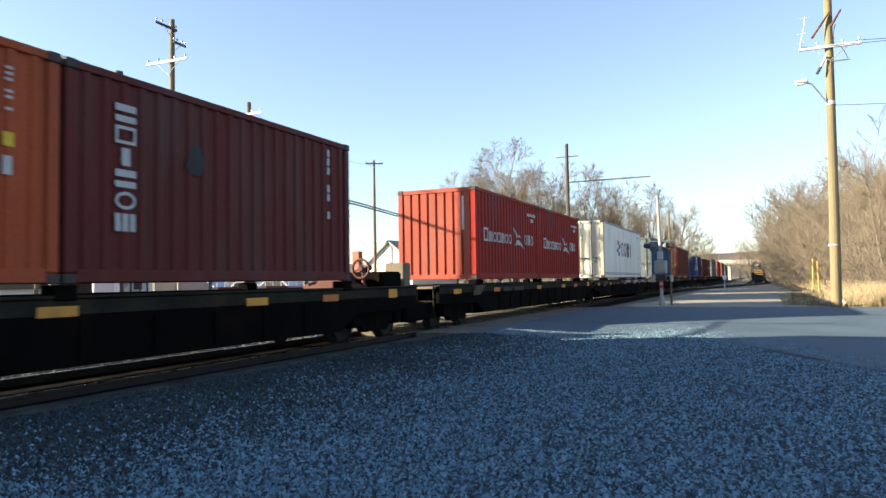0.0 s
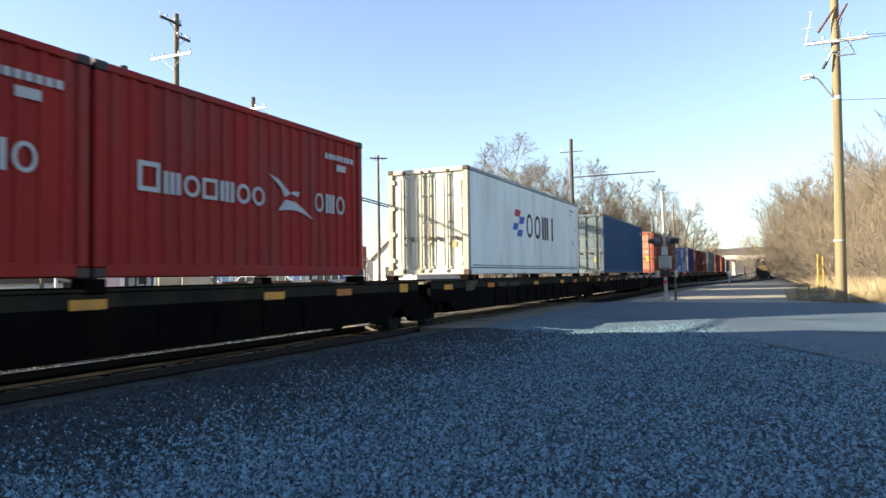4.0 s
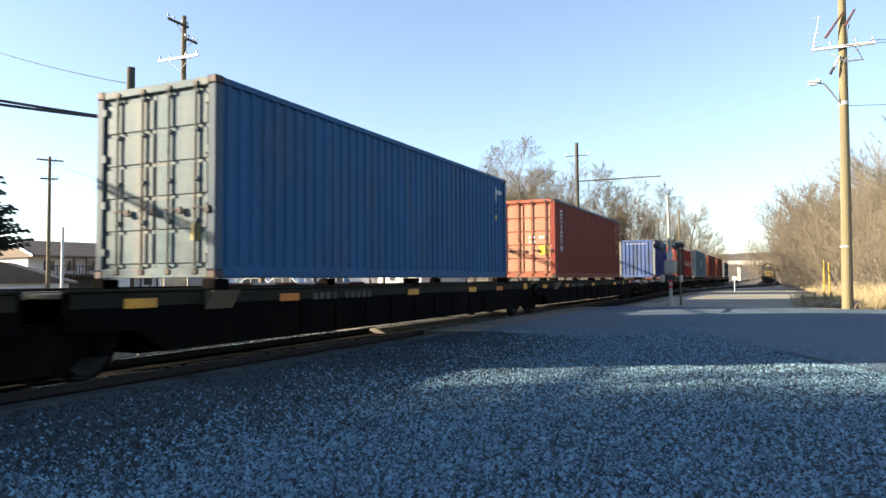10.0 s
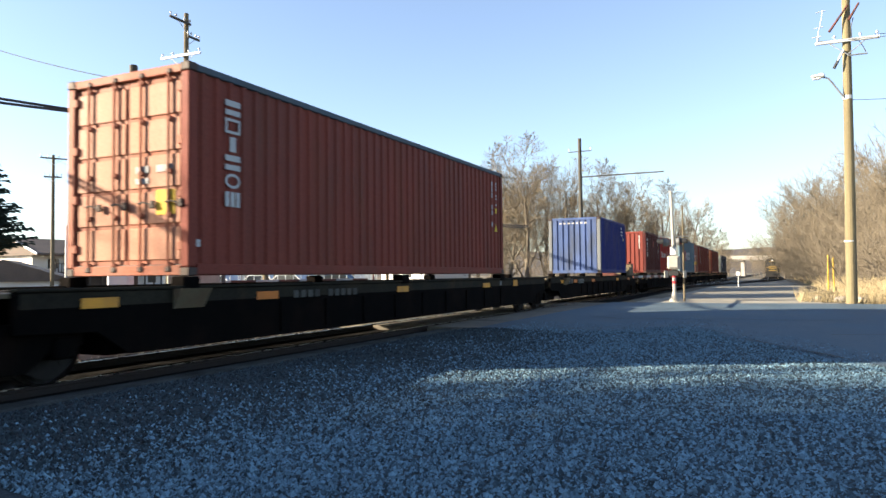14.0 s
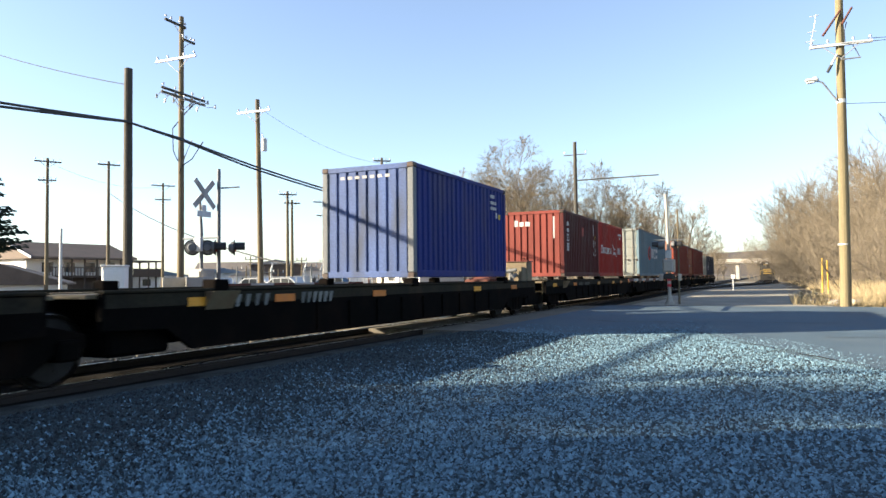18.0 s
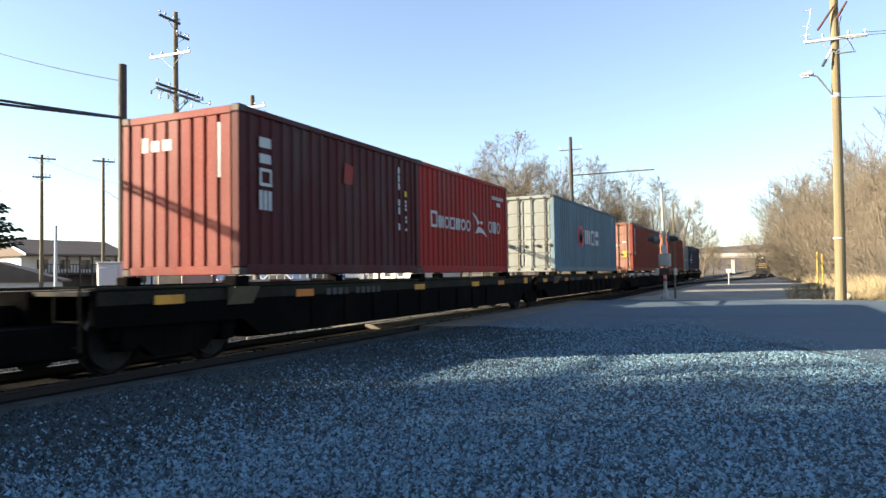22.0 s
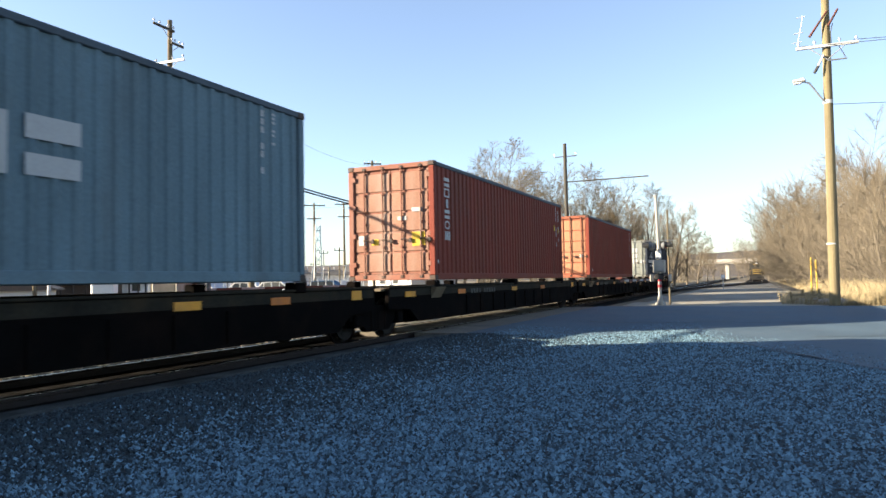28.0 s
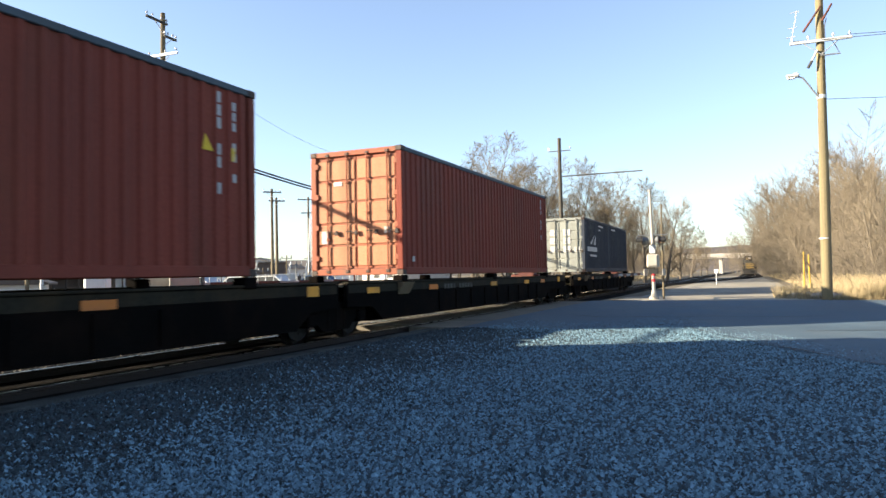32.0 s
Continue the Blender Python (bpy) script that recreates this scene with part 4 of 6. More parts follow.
def container(s, length, height, side, end, label, doors=True, smooth=False, rod_paint=None, roof_rim=None, post=None, panels=None, marks=(), end_label="", end_marks=()):
    """A freight container whose near end stands at s when the film starts."""
    W = 2.438
    keeper = Build().box(-0.045, 0.045, -0.024, 0.03, -0.03, 0.03, 0.008).mesh("keeper", end)
    c = thing("shipping_container", label, "container", "containers on the train")
    c.location = (NEAR - W, s, FLOOR)          # local x 0..W, y 0..length, z 0..height
    p = 0.16
    if smooth:
        n = int(length / 1.15)
        near_wall = part("side_wall", Build().box(W - 0.1, W - 0.0605, p, length - p, 0.2, height - 0.12), side, c)
        for i in range(n):
            y0 = p + (length - 2 * p) * i / n
            y1 = p + (length - 2 * p) * (i + 1) / n
            part("wall_panel", Build().box(W - 0.06, W - 0.022, y0 + 0.002, y1 - 0.002, 0.2, height - 0.12, 0.002), side, near_wall)
        part("side_wall", Build().box(0.02, 0.06, p, length - p, 0.2, height - 0.12), side, c)
    else:
        b = Build()
        corrugated(b, W - 0.012, 0.036, p, length - p, 0.16, height - 0.1, 0.278)
        part("side_wall", b, side, c)
        b = Build()
        corrugated(b, 0.012, 0.036, p, length - p, 0.16, height - 0.1, 0.278, -1)
        part("side_wall", b, side, c)
    part("roof", Build().box(0.05, W - 0.05, 0.06, length - 0.06, height - 0.06, height - 0.025, 0.01), side, c)
    part("floor", Build().box(0.05, W - 0.05, 0.06, length - 0.06, 0.1, 0.16), M["car_shade_black"], c)
    for x0, x1 in ((0, 0.06), (W - 0.06, W)):
        part("bottom_rail", Build().box(x0, x1, p, length - p, 0.015, 0.17, 0.01), side, c)
        part("top_rail", Build().box(x0, x1, p, length - p, height - 0.11, height - 0.01, 0.012), roof_rim or side, c)
    for y0, m in ((0, end), (length - p, side)):
        for x0, x1 in ((0, p), (W - p, W)):
            part("corner_post", Build().box(x0, x1, y0 + 0.004, y0 + p - 0.004, 0.12, height - 0.12, 0.02), post if post and y0 == 0 else (m if y0 == 0 and x0 == 0 else side), c)
            for z0 in (0, height - 0.118):
                part("corner_casting", Build().box(x0 - 0.003, x1 + 0.003, y0 - 0.003, y0 + p + 0.01, z0, z0 + 0.118, 0.014), M["casting"], c, "rusty corner casting")
        part("end_sill", Build().box(p, W - p, y0 + 0.01, y0 + p - 0.01, 0.01, 0.15, 0.01), m, c)
        part("end_header", Build().box(p, W - p, y0 + 0.01, y0 + p - 0.01, height - 0.13, height - 0.01, 0.01), m, c)
    # far end
    b = Build()
    corrugated(b, length - 0.03, 0.045, p, W - p, 0.14, height - 0.12, 0.24, 1, 1)
    part("end_wall", b, side, c)
    if not doors:
        b = Build()
        corrugated(b, 0.03, 0.06, p, W - p, 0.14, height - 0.12, 0.265, -1, 1, 0.72)
        part("end_wall", b, end, c, end_label)
    else:
        for k, (x0, x1) in enumerate(((p + 0.005, W / 2 - 0.006), (W / 2 + 0.006, W - p - 0.005))):
            d = Build().box(x0, x1, 0.068, 0.10, 0.15, height - 0.13, 0.006)
            door = part("door", d, end, c, end_label)
            if not smooth:
                h5 = (height - 0.4) / 5
                panel = Build().box(x0 + 0.03, x1 - 0.03, 0.046, 0.068, 0.026, h5 - 0.026, 0.016).mesh("door_panel", panels or end)
                for j in range(5):
                    part("door_panel", panel, None, door, at=(0, 0, 0.2 + j * h5))
            else:
                panel = Build().box(x0 + 0.02, x0 + 0.22, 0.05, 0.068, 0.25, height - 0.25, 0.008).mesh("door_panel", end)
                for j in range(4):
                    part("door_panel", panel, None, door, at=(j * 0.26, 0, 0))
            for xr in ((x0 + 0.30, x1 - 0.22) if not smooth else (0.51, 1.05) if k == 0 else (1.29, 1.83)):
                rod = part("lock_rod", Build().tube((xr, 0.006, 0.1), (xr, 0.006, height - 0.08), 0.02, n=8), rod_paint or (end if not smooth else M["rust_post"]), door, "upright locking rod")
                for z in (0.16, 0.85, 1.45, height - 0.75, height - 0.2):
                    part("keeper", keeper, None, door, at=(xr, 0.02, z))
                bar = Build().tube((xr - 0.02, -0.02, 1.02), (xr + 0.10, -0.028, 1.03), 0.014, n=6).tube((xr + 0.10, -0.028, 1.03), (xr + 0.30, -0.02, 0.97), 0.012, n=6)
                part("handle", bar.box(xr + 0.2, xr + 0.28, -0.03, 0.02, 0.94, 1.05, 0.01), M["casting"], door, "locking bar handle")
                part("cam", Build().box(xr - 0.05, xr + 0.05, -0.012, 0.03, 0.06, 0.14, 0.012).box(xr - 0.05, xr + 0.05, -0.012, 0.03, height - 0.13, height - 0.06, 0.012), M["casting"], door, "rusty rod cams")
            for j in range(4):
                z = 0.35 + j * (height - 0.75) / 3
                xh = x0 if k == 0 else x1
                part("hinge", Build().box(xh - 0.05, xh + 0.05, 0.0, 0.06, z, z + 0.12, 0.01), end, door)
            part("gasket", Build().box(x0, x1, 0.042, 0.049, 0.14, 0.16), M["black_metal"], door)
    for shapes, m, lab in marks:
        glyphs(shapes, c, W - 0.0115 if not smooth else W - 0.021, m, lab)
    for shapes, m in end_marks:
        for kind, x0, x1, z0, z1 in shapes:
            part("label_plate", Build().box(x0, x1, 0.03 if doors else 0.024, 0.036 if doors else 0.03, z0, z1, 0.002), m, c, "small painted label")
    MOVING.append((c, s))
    return c


def column(n, y0, w, z_top, h, gap, kinds):
    return [(kinds[i % len(kinds)], y0, y0 + w, z_top - i * (h + gap) - h, z_top - i * (h + gap)) for i in range(n)]


def row(n, y0, w, gap, z0, h, kinds):
    return [(kinds[i % len(kinds)], y0 + i * (w + gap), y0 + i * (w + gap) + w, z0, z0 + h) for i in range(n)]


W8, BK = "letter_white", "letter_black"
HC, ST = 2.93, 2.60
L20, L40 = 6.058, 12.192


def stacked(y, z, z_end):
    h = (z - z_end - 0.25) / 6
    return [(column(6, y, 0.31, z, h, 0.05, ("pair", "frame", "post", "pair", "ring", "hatch")), M[W8], "white lettering block")]


def bird():
    r = [("frame", 0.63, 0.99, 1.10, 1.49)] + row(6, 1.05, 0.30, 0.05, 1.10, 0.30, ("hatch", "ring", "frame", "hatch", "ring", "ring"))
    r += row(3, 4.45, 0.28, 0.06, 1.13, 0.34, ("ring", "hatch", "ring"))
    wing = [("poly", [(3.19, 1.64), (3.45, 1.58), (3.75, 1.38), (3.98, 1.33), (4.0, 1.42), (3.86, 1.42), (3.6, 1.3), (3.5, 1.45)]),
            ("poly", [(3.42, 1.06), (3.62, 1.26), (3.9, 1.24), (4.08, 1.16), (4.4, 0.98), (4.2, 1.04), (3.95, 1.1), (3.7, 1.1)])]
    return [(r + wing, M[W8], "white lettering block"),
            ([("bar", 4.78 + 0.12 * i, 4.87 + 0.12 * i, 2.12, 2.22) for i in range(8)] + [("bar", 5.15, 5.45, 1.93, 2.05)], M[W8], "small white code line")]


def upright_codes(y, z0, z1):
    return [("bar", y, y + 0.08, z1 - (k + 1) * (z1 - z0) / 8 + 0.03, z1 - k * (z1 - z0) / 8) for k in range(8) if k not in (3, 6)]


# (the train ahead, already past the camera at the start: unseen, guessed, added for its shadow)
container(-36.0, L40, HC, M["c_orange"], M["c_orange"], "unseen orange corrugated container, added ahead for its shadow")
container(-18.4, L40, HC, M["c_maroon"], M["c_maroon"], "unseen maroon corrugated container, added ahead for its shadow")
container(-0.68, L20, ST, M["c_orange"], M["c_orange"], "faded orange twenty-foot container on a flat car",
          marks=[(upright_codes(5.42, 1.8, 2.3) + [("bar", 5.4, 5.5, 1.15, 1.35)], M[W8], "white code line"), ([("bar", 5.4, 5.52, 1.45, 1.6)], M["yellow"], "yellow label")])
container(5.43, L20, ST, M["c_maroon"], M["c_maroon"], "maroon twenty-foot container with upright white lettering", doors=False,
          marks=stacked(0.69, 2.22, 0.64) + [(upright_codes(5.3, 1.1, 2.4), M[W8], "faded white code line"), ([("poly", [(1.85, 1.6), (1.95, 1.9), (2.1, 1.92), (2.2, 1.7), (2.12, 1.5), (1.95, 1.48)])], M[BK], "dark burnt patch")])
container(18.07, L20, ST, M["c_red"], M["c_creamend"], "bright red twenty-foot container with white lettering and bird shape", doors=False, marks=bird(), end_marks=[([("bar", 2.0, 2.07, 1.4, 2.35)], M[W8])])
container(24.19, L20, ST, M["c_red"], M["c_redend"], "bright red twenty-foot container with white lettering and bird shape", marks=bird())
white_marks = [([("ring", 5.1, 5.78, 1.2, 2.02), ("ring", 6.0, 6.7, 1.2, 2.02), ("hatch", 6.9, 7.7, 1.2, 2.02), ("post", 7.98, 8.45, 1.2, 2.05)], M[BK], "black lettering block"),
               ([("poly", [(3.98, 2.07), (4.5, 2.05), (4.41, 1.84), (3.88, 1.84)])], M["logo_red"], "red logo square"),
               ([("poly", [(4.41, 1.85), (4.94, 1.87), (4.79, 1.63), (4.3, 1.62)]), ("poly", [(3.79, 1.62), (4.28, 1.62), (4.14, 1.41), (3.68, 1.39)]),
                 ("poly", [(4.2, 1.42), (4.7, 1.43), (4.58, 1.21), (4.08, 1.2)])], M["logo_blue"], "blue logo square"),
               ([("bar", 11.61, 11.72, 1.74, 1.88), ("poly", [(11.14, 1.17), (11.4, 1.17), (11.28, 1.38)])], M["dim_yellow"], "yellow warning label"),
               ([("bar", 10.8 + 0.1 * i, 10.88 + 0.1 * i, 2.5, 2.58) for i in range(7)] + [("bar", 10.85, 11.05, 2.32, 2.4)], M["rim_grey"], "faded grey code line"),
               ([("bar", 0.3, 11.9, 0.24, 0.27)], M["c_grey"], "grey scuff line")]
container(35.67, L40, HC, M["c_white"], M["c_whiteend"], "white smooth-sided refrigerated forty-foot container with grime", smooth=True, post=M["rust_post"], rod_paint=M["dark_rod"], marks=white_marks, roof_rim=M["rim_grey"],
          end_marks=[([("bar", 1.95, 2.08, 0.75, 0.9)], M["dim_yellow"])])
# door paint blends its sunlit look with the tree shade on it
container(53.08, L40, HC, M["c_blue"], M["c_pale"], "blue corrugated forty-foot container with weathered doors toned pale as sunlit", post=M["rim_dark"], rod_paint=M["dark_rod"], end_label="pale blue door with rust stains",
          marks=[([("bar", 11.3, 11.38, 2.2, 2.6)] + [("bar", 11.42 + 0.1 * i, 11.5 + 0.1 * i, 2.42, 2.54) for i in range(4)], M[W8], "white code line"), ([("bar", 11.29, 11.4, 1.68, 1.8)], M["yellow"], "yellow label")],
          end_marks=[([("bar", 1.95, 2.12, 0.55, 0.8)], M["dim_yellow"])])
container(70.59, L40, HC, M["c_brown"], M["c_rustorange"], "brown-red forty-foot container with doors toned orange as sunlit and upright white lettering", panels=M["c_peach"], roof_rim=M["rim_dark"], marks=stacked(0.71, 2.56, 1.0) + [([("bar", 0.15, 0.22, 0.4, 0.5)], M[W8], "small white plate"), (upright_codes(11.3, 1.3, 2.6) + upright_codes(11.62, 1.9, 2.6), M["letter_dim"], "faded white code line"),
    ([("poly", [(11.52, 1.2), (11.74, 1.2), (11.63, 1.42)]), ("bar", 11.58, 11.7, 1.72, 1.86)], M["yellow"], "yellow warning label")],
          end_marks=[([("bar", 1.8, 2.15, 0.85, 1.2)], M["yellow"]), ([("bar", 1.4, 1.65, 1.45, 1.55), ("bar", 1.8, 2.1, 1.45, 1.55), ("bar", 1.4, 1.65, 1.3, 1.38)], M[W8])])
container(95.6, L20, ST, M["c_navy"], M["c_navyend"], "ultramarine twenty-foot container with scuffed ribbed end", doors=False, post=M["grey_post"],
          marks=[([("bar", 4.82 + 0.08 * i, 4.88 + 0.08 * i, z, z + 0.09) for z in (2.26, 2.08, 1.92) for i in range(6 if z < 2.1 else 4)] + [("bar", 5.22, 5.34, 1.7, 1.86)], M[W8], "white code line"),
                 ([("bar", 5.46, 5.58, 1.68, 1.82)], M["yellow"], "yellow label")], end_marks=[([("bar", 0.5 + 0.2 * i, 0.62 + 0.2 * i, 2.3, 2.37) for i in range(7)], M["letter_dim"])])
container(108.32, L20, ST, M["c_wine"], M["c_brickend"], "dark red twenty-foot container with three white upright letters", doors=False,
          marks=[([("pair", 0.48, 0.76, 1.76, 2.17), ("frame", 0.48, 0.78, 1.40, 1.68), ("hatch", 0.47, 0.78, 1.02, 1.33)], M[W8], "white lettering block"),
                 (upright_codes(5.06, 0.9, 2.3) + upright_codes(5.37, 0.9, 1.6), M[W8], "white code line"), ([("bar", 5.36, 5.46, 1.68, 1.8)], M["yellow"], "yellow label"),
                 ([("poly", [(2.9, 1.7), (3.2, 1.7), (3.25, 2.05), (2.95, 2.1)])], M["c_red"], "red touched-up patch")],
          end_marks=[([("pair", 0.42, 0.56, 2.0, 2.24), ("frame", 0.62, 0.8, 2.0, 2.18), ("hatch", 0.86, 1.06, 2.0, 2.18), ("bar", 2.0, 2.06, 1.5, 2.35)], M[W8])])
container(114.38, L20, ST, M["c_red"], M["c_redend"], "bright red twenty-foot container with white lettering and bird shape", marks=bird())
ring = [(4.25 + 0.55 * math.cos(a * math.pi / 12), 1.5 + 0.47 * math.sin(a * math.pi / 12)) for a in range(24)]
inner = [(4.25 + 0.38 * math.cos(a * math.pi / 12), 1.5 + 0.32 * math.sin(a * math.pi / 12)) for a in range(24)]
container(125.83, L40, HC, M["c_grey"], M["c_greyend"], "grey-blue forty-foot container with red roundel and white letters", rod_paint=M["dark_rod"],
          marks=[([("poly", ring)], M["logo_red"], "red roundel"), ([("inner", inner)], M["c_slate"], "dark disc"), ([("inner", [(y, z) for y, z in ((4.05, 1.25), (4.45, 1.3), (4.5, 1.7), (4.25, 1.45), (4.05, 1.75))])], M[W8], "white emblem shape"),
                 ([("hatch", 5.04, 6.0, 1.21, 1.83), ("frame", 6.18, 6.9, 1.18, 1.85), ("pair", 7.1, 7.78, 1.2, 1.87)], M[W8], "white lettering block"),
                 (upright_codes(11.02, 1.7, 2.75) + upright_codes(11.3, 2.2, 2.75), M["letter_dim"], "faded white code line")], roof_rim=M["rim_dark"])
container(143.38, L40, HC, M["c_brown"], M["c_rustend"], "brown-red forty-foot container with grimy doors toned pale as sunlit", panels=M["c_grimepanel"], roof_rim=M["rim_dark"], marks=stacked(0.63, 2.58, 1.0) + [
    (upright_codes(11.33, 1.2, 2.75) + upright_codes(11.66, 1.4, 2.65), M["letter_dim"], "faded white code line"), ([("poly", [(11.02, 1.84), (11.25, 1.84), (11.08, 2.08)]), ("bar", 11.64, 11.72, 1.75, 1.95)], M["yellow"], "yellow warning label"),
    ([("bar", 0.16, 0.23, 0.4, 0.5)], M[W8], "small white plate")],
          end_marks=[([("bar", 1.8, 2.15, 0.85, 1.2), ("bar", 0.65, 0.85, 0.9, 1.05)], M["yellow"]), ([("bar", 0.28, 0.5, 0.9, 1.15), ("bar", 1.4, 1.65, 1.5, 1.6), ("bar", 1.8, 2.1, 1.7, 1.8)], M[W8])])
container(160.66, L40, HC, M["c_brown"], M["c_rustorange"], "plain brown-red forty-foot container with rusty doors toned orange as sunlit", panels=M["c_dullpeach"], roof_rim=M["rim_dark"],
          marks=[([("bar", 0.5, 0.62, 0.3, 0.42)], M[W8], "small white plate"), (upright_codes(11.4, 1.2, 2.7), M["letter_dim"], "faded white code line")],
          end_marks=[([("bar", 0.28, 0.5, 0.75, 1.05), ("bar", 1.95, 2.1, 0.95, 1.1), ("bar", 0.62, 0.85, 2.1, 2.2)], M[W8])])
slate_end = [([("bar", x, x + 0.34, z, z + 0.3) for x in (0.75, 1.4) for z in (0.95, 1.35, 1.75)] + [("bar", 1.9, 2.2, 0.95, 1.2)], M[W8])]
container(179.63, L20, ST, M["c_slate"], M["c_greyend"], "slate grey twenty-foot container with white plates on its doors",
          marks=[([("poly", [(1.2, 1.35), (1.6, 1.35), (2.4, 1.85)]), ("poly", [(2.0, 1.35), (2.6, 1.35), (2.6, 1.8)]), ("bar", 0.6, 2.9, 1.0, 1.22), ("bar", 1.2, 2.7, 0.75, 0.85), ("bar", 3.4, 4.6, 2.3, 2.38), ("bar", 3.4, 3.9, 2.1, 2.16)], M[W8], "white logo shape")],
          end_marks=slate_end)
container(185.72, L20, ST, M["c_slate"], M["c_slate"], "slate grey twenty-foot container at the end of the train", marks=[([("bar", 1.0, 2.2, 2.3, 2.38)], M[W8], "white code line")])


# ---- flat cars ----
def wheelset_mesh():
    tread, body = Build(), Build()
    for x in (-0.755, 0.755):
        s = 1 if x > 0 else -1
        body.tube((x - s * 0.09, 0, 0), (x - s * 0.065, 0, 0), 0.45, 0.45, 28)
        tread.tube((x - s * 0.065, 0, 0), (x + s * 0.055, 0, 0), 0.424, 0.416, 28, False)
        body.tube((x + s * 0.02, 0, 0), (x + s * 0.05, 0, 0), 0.36, 0.36, 24)
        body.tube((x + s * 0.05, 0, 0), (x + s * 0.10, 0, 0), 0.15, 0.13, 14)
        for i in range(5):
            a = 2 * math.pi * i / 5
            body.tube((x + s * 0.05, 0.24 * math.cos(a), 0.24 * math.sin(a)), (x + s * 0.06, 0.24 * math.cos(a), 0.24 * math.sin(a)), 0.03, n=6)
        body.tube((x + s * 0.10, 0, 0), (x + s * 0.30, 0, 0), 0.08, 0.075, 10)
    body.tube((-0.7, 0, 0), (0.7, 0, 0), 0.085, n=12)
    body.k = [0] * len(body.f)
    o = len(body.v)
    body.v += tread.v
    body.f += [tuple(i + o for i in f) for f in tread.f]
    body.k += [1] * len(tread.f)
    return body.mesh("wheelset", M["wheel"], M["wheel_tread"])


WHEELSET = wheelset_mesh()
frame_b = Build()
for s in (-1, 1):
    x0, x1 = (0.93, 1.07) if s > 0 else (-1.07, -0.93)
    frame_b.prism([(-1.12, 0.44), (-1.12, 0.60), (-0.6, 0.72), (0.6, 0.72), (1.12, 0.60), (1.12, 0.44), (0.72, 0.40), (0.45, 0.19), (-0.45, 0.19), (-0.72, 0.40)], 0, x0, x1)
    for y in (-0.28, 0, 0.28):
        frame_b.tube((s * 1.0, y, 0.2), (s * 1.0, y, 0.62), 0.09, n=8)
    for y in (-0.875, 0.875):
        frame_b.box(*(sorted((s * 0.9, s * 1.14))), y - 0.14, y + 0.14, 0.30, 0.55, 0.03)
frame_b.box(-1.05, 1.05, -0.22, 0.22, 0.36, 0.66, 0.03)
SIDEFRAME = frame_b.mesh("side_frames", M["car_shade_black"])


# plain box added beside each truck to hide sunlit ground and keep the gap dark
UNDER = Build().box(-0.98, 0.98, -2.35, -1.36, 0.26, 0.66, 0.05).mesh("brake_rigging", M["car_shade_black"])


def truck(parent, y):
    part("brake_rigging", UNDER, M["car_shade_black"], parent, at=(0, y, 0))
    part("brake_rigging", UNDER, M["car_shade_black"], parent, at=(0, y + 3.86, 0))
    t = part("truck", SIDEFRAME, M["car_shade_black"], parent, "black cast steel wheel truck", at=(0, y, 0))
    for dy in (-0.875, 0.875):
        w = part("wheelset", WHEELSET, M["wheel"], t, "steel wheels on an axle", at=(0, dy, 0.42))
        SPINNING.append((w, (0, dy, 0.42)))


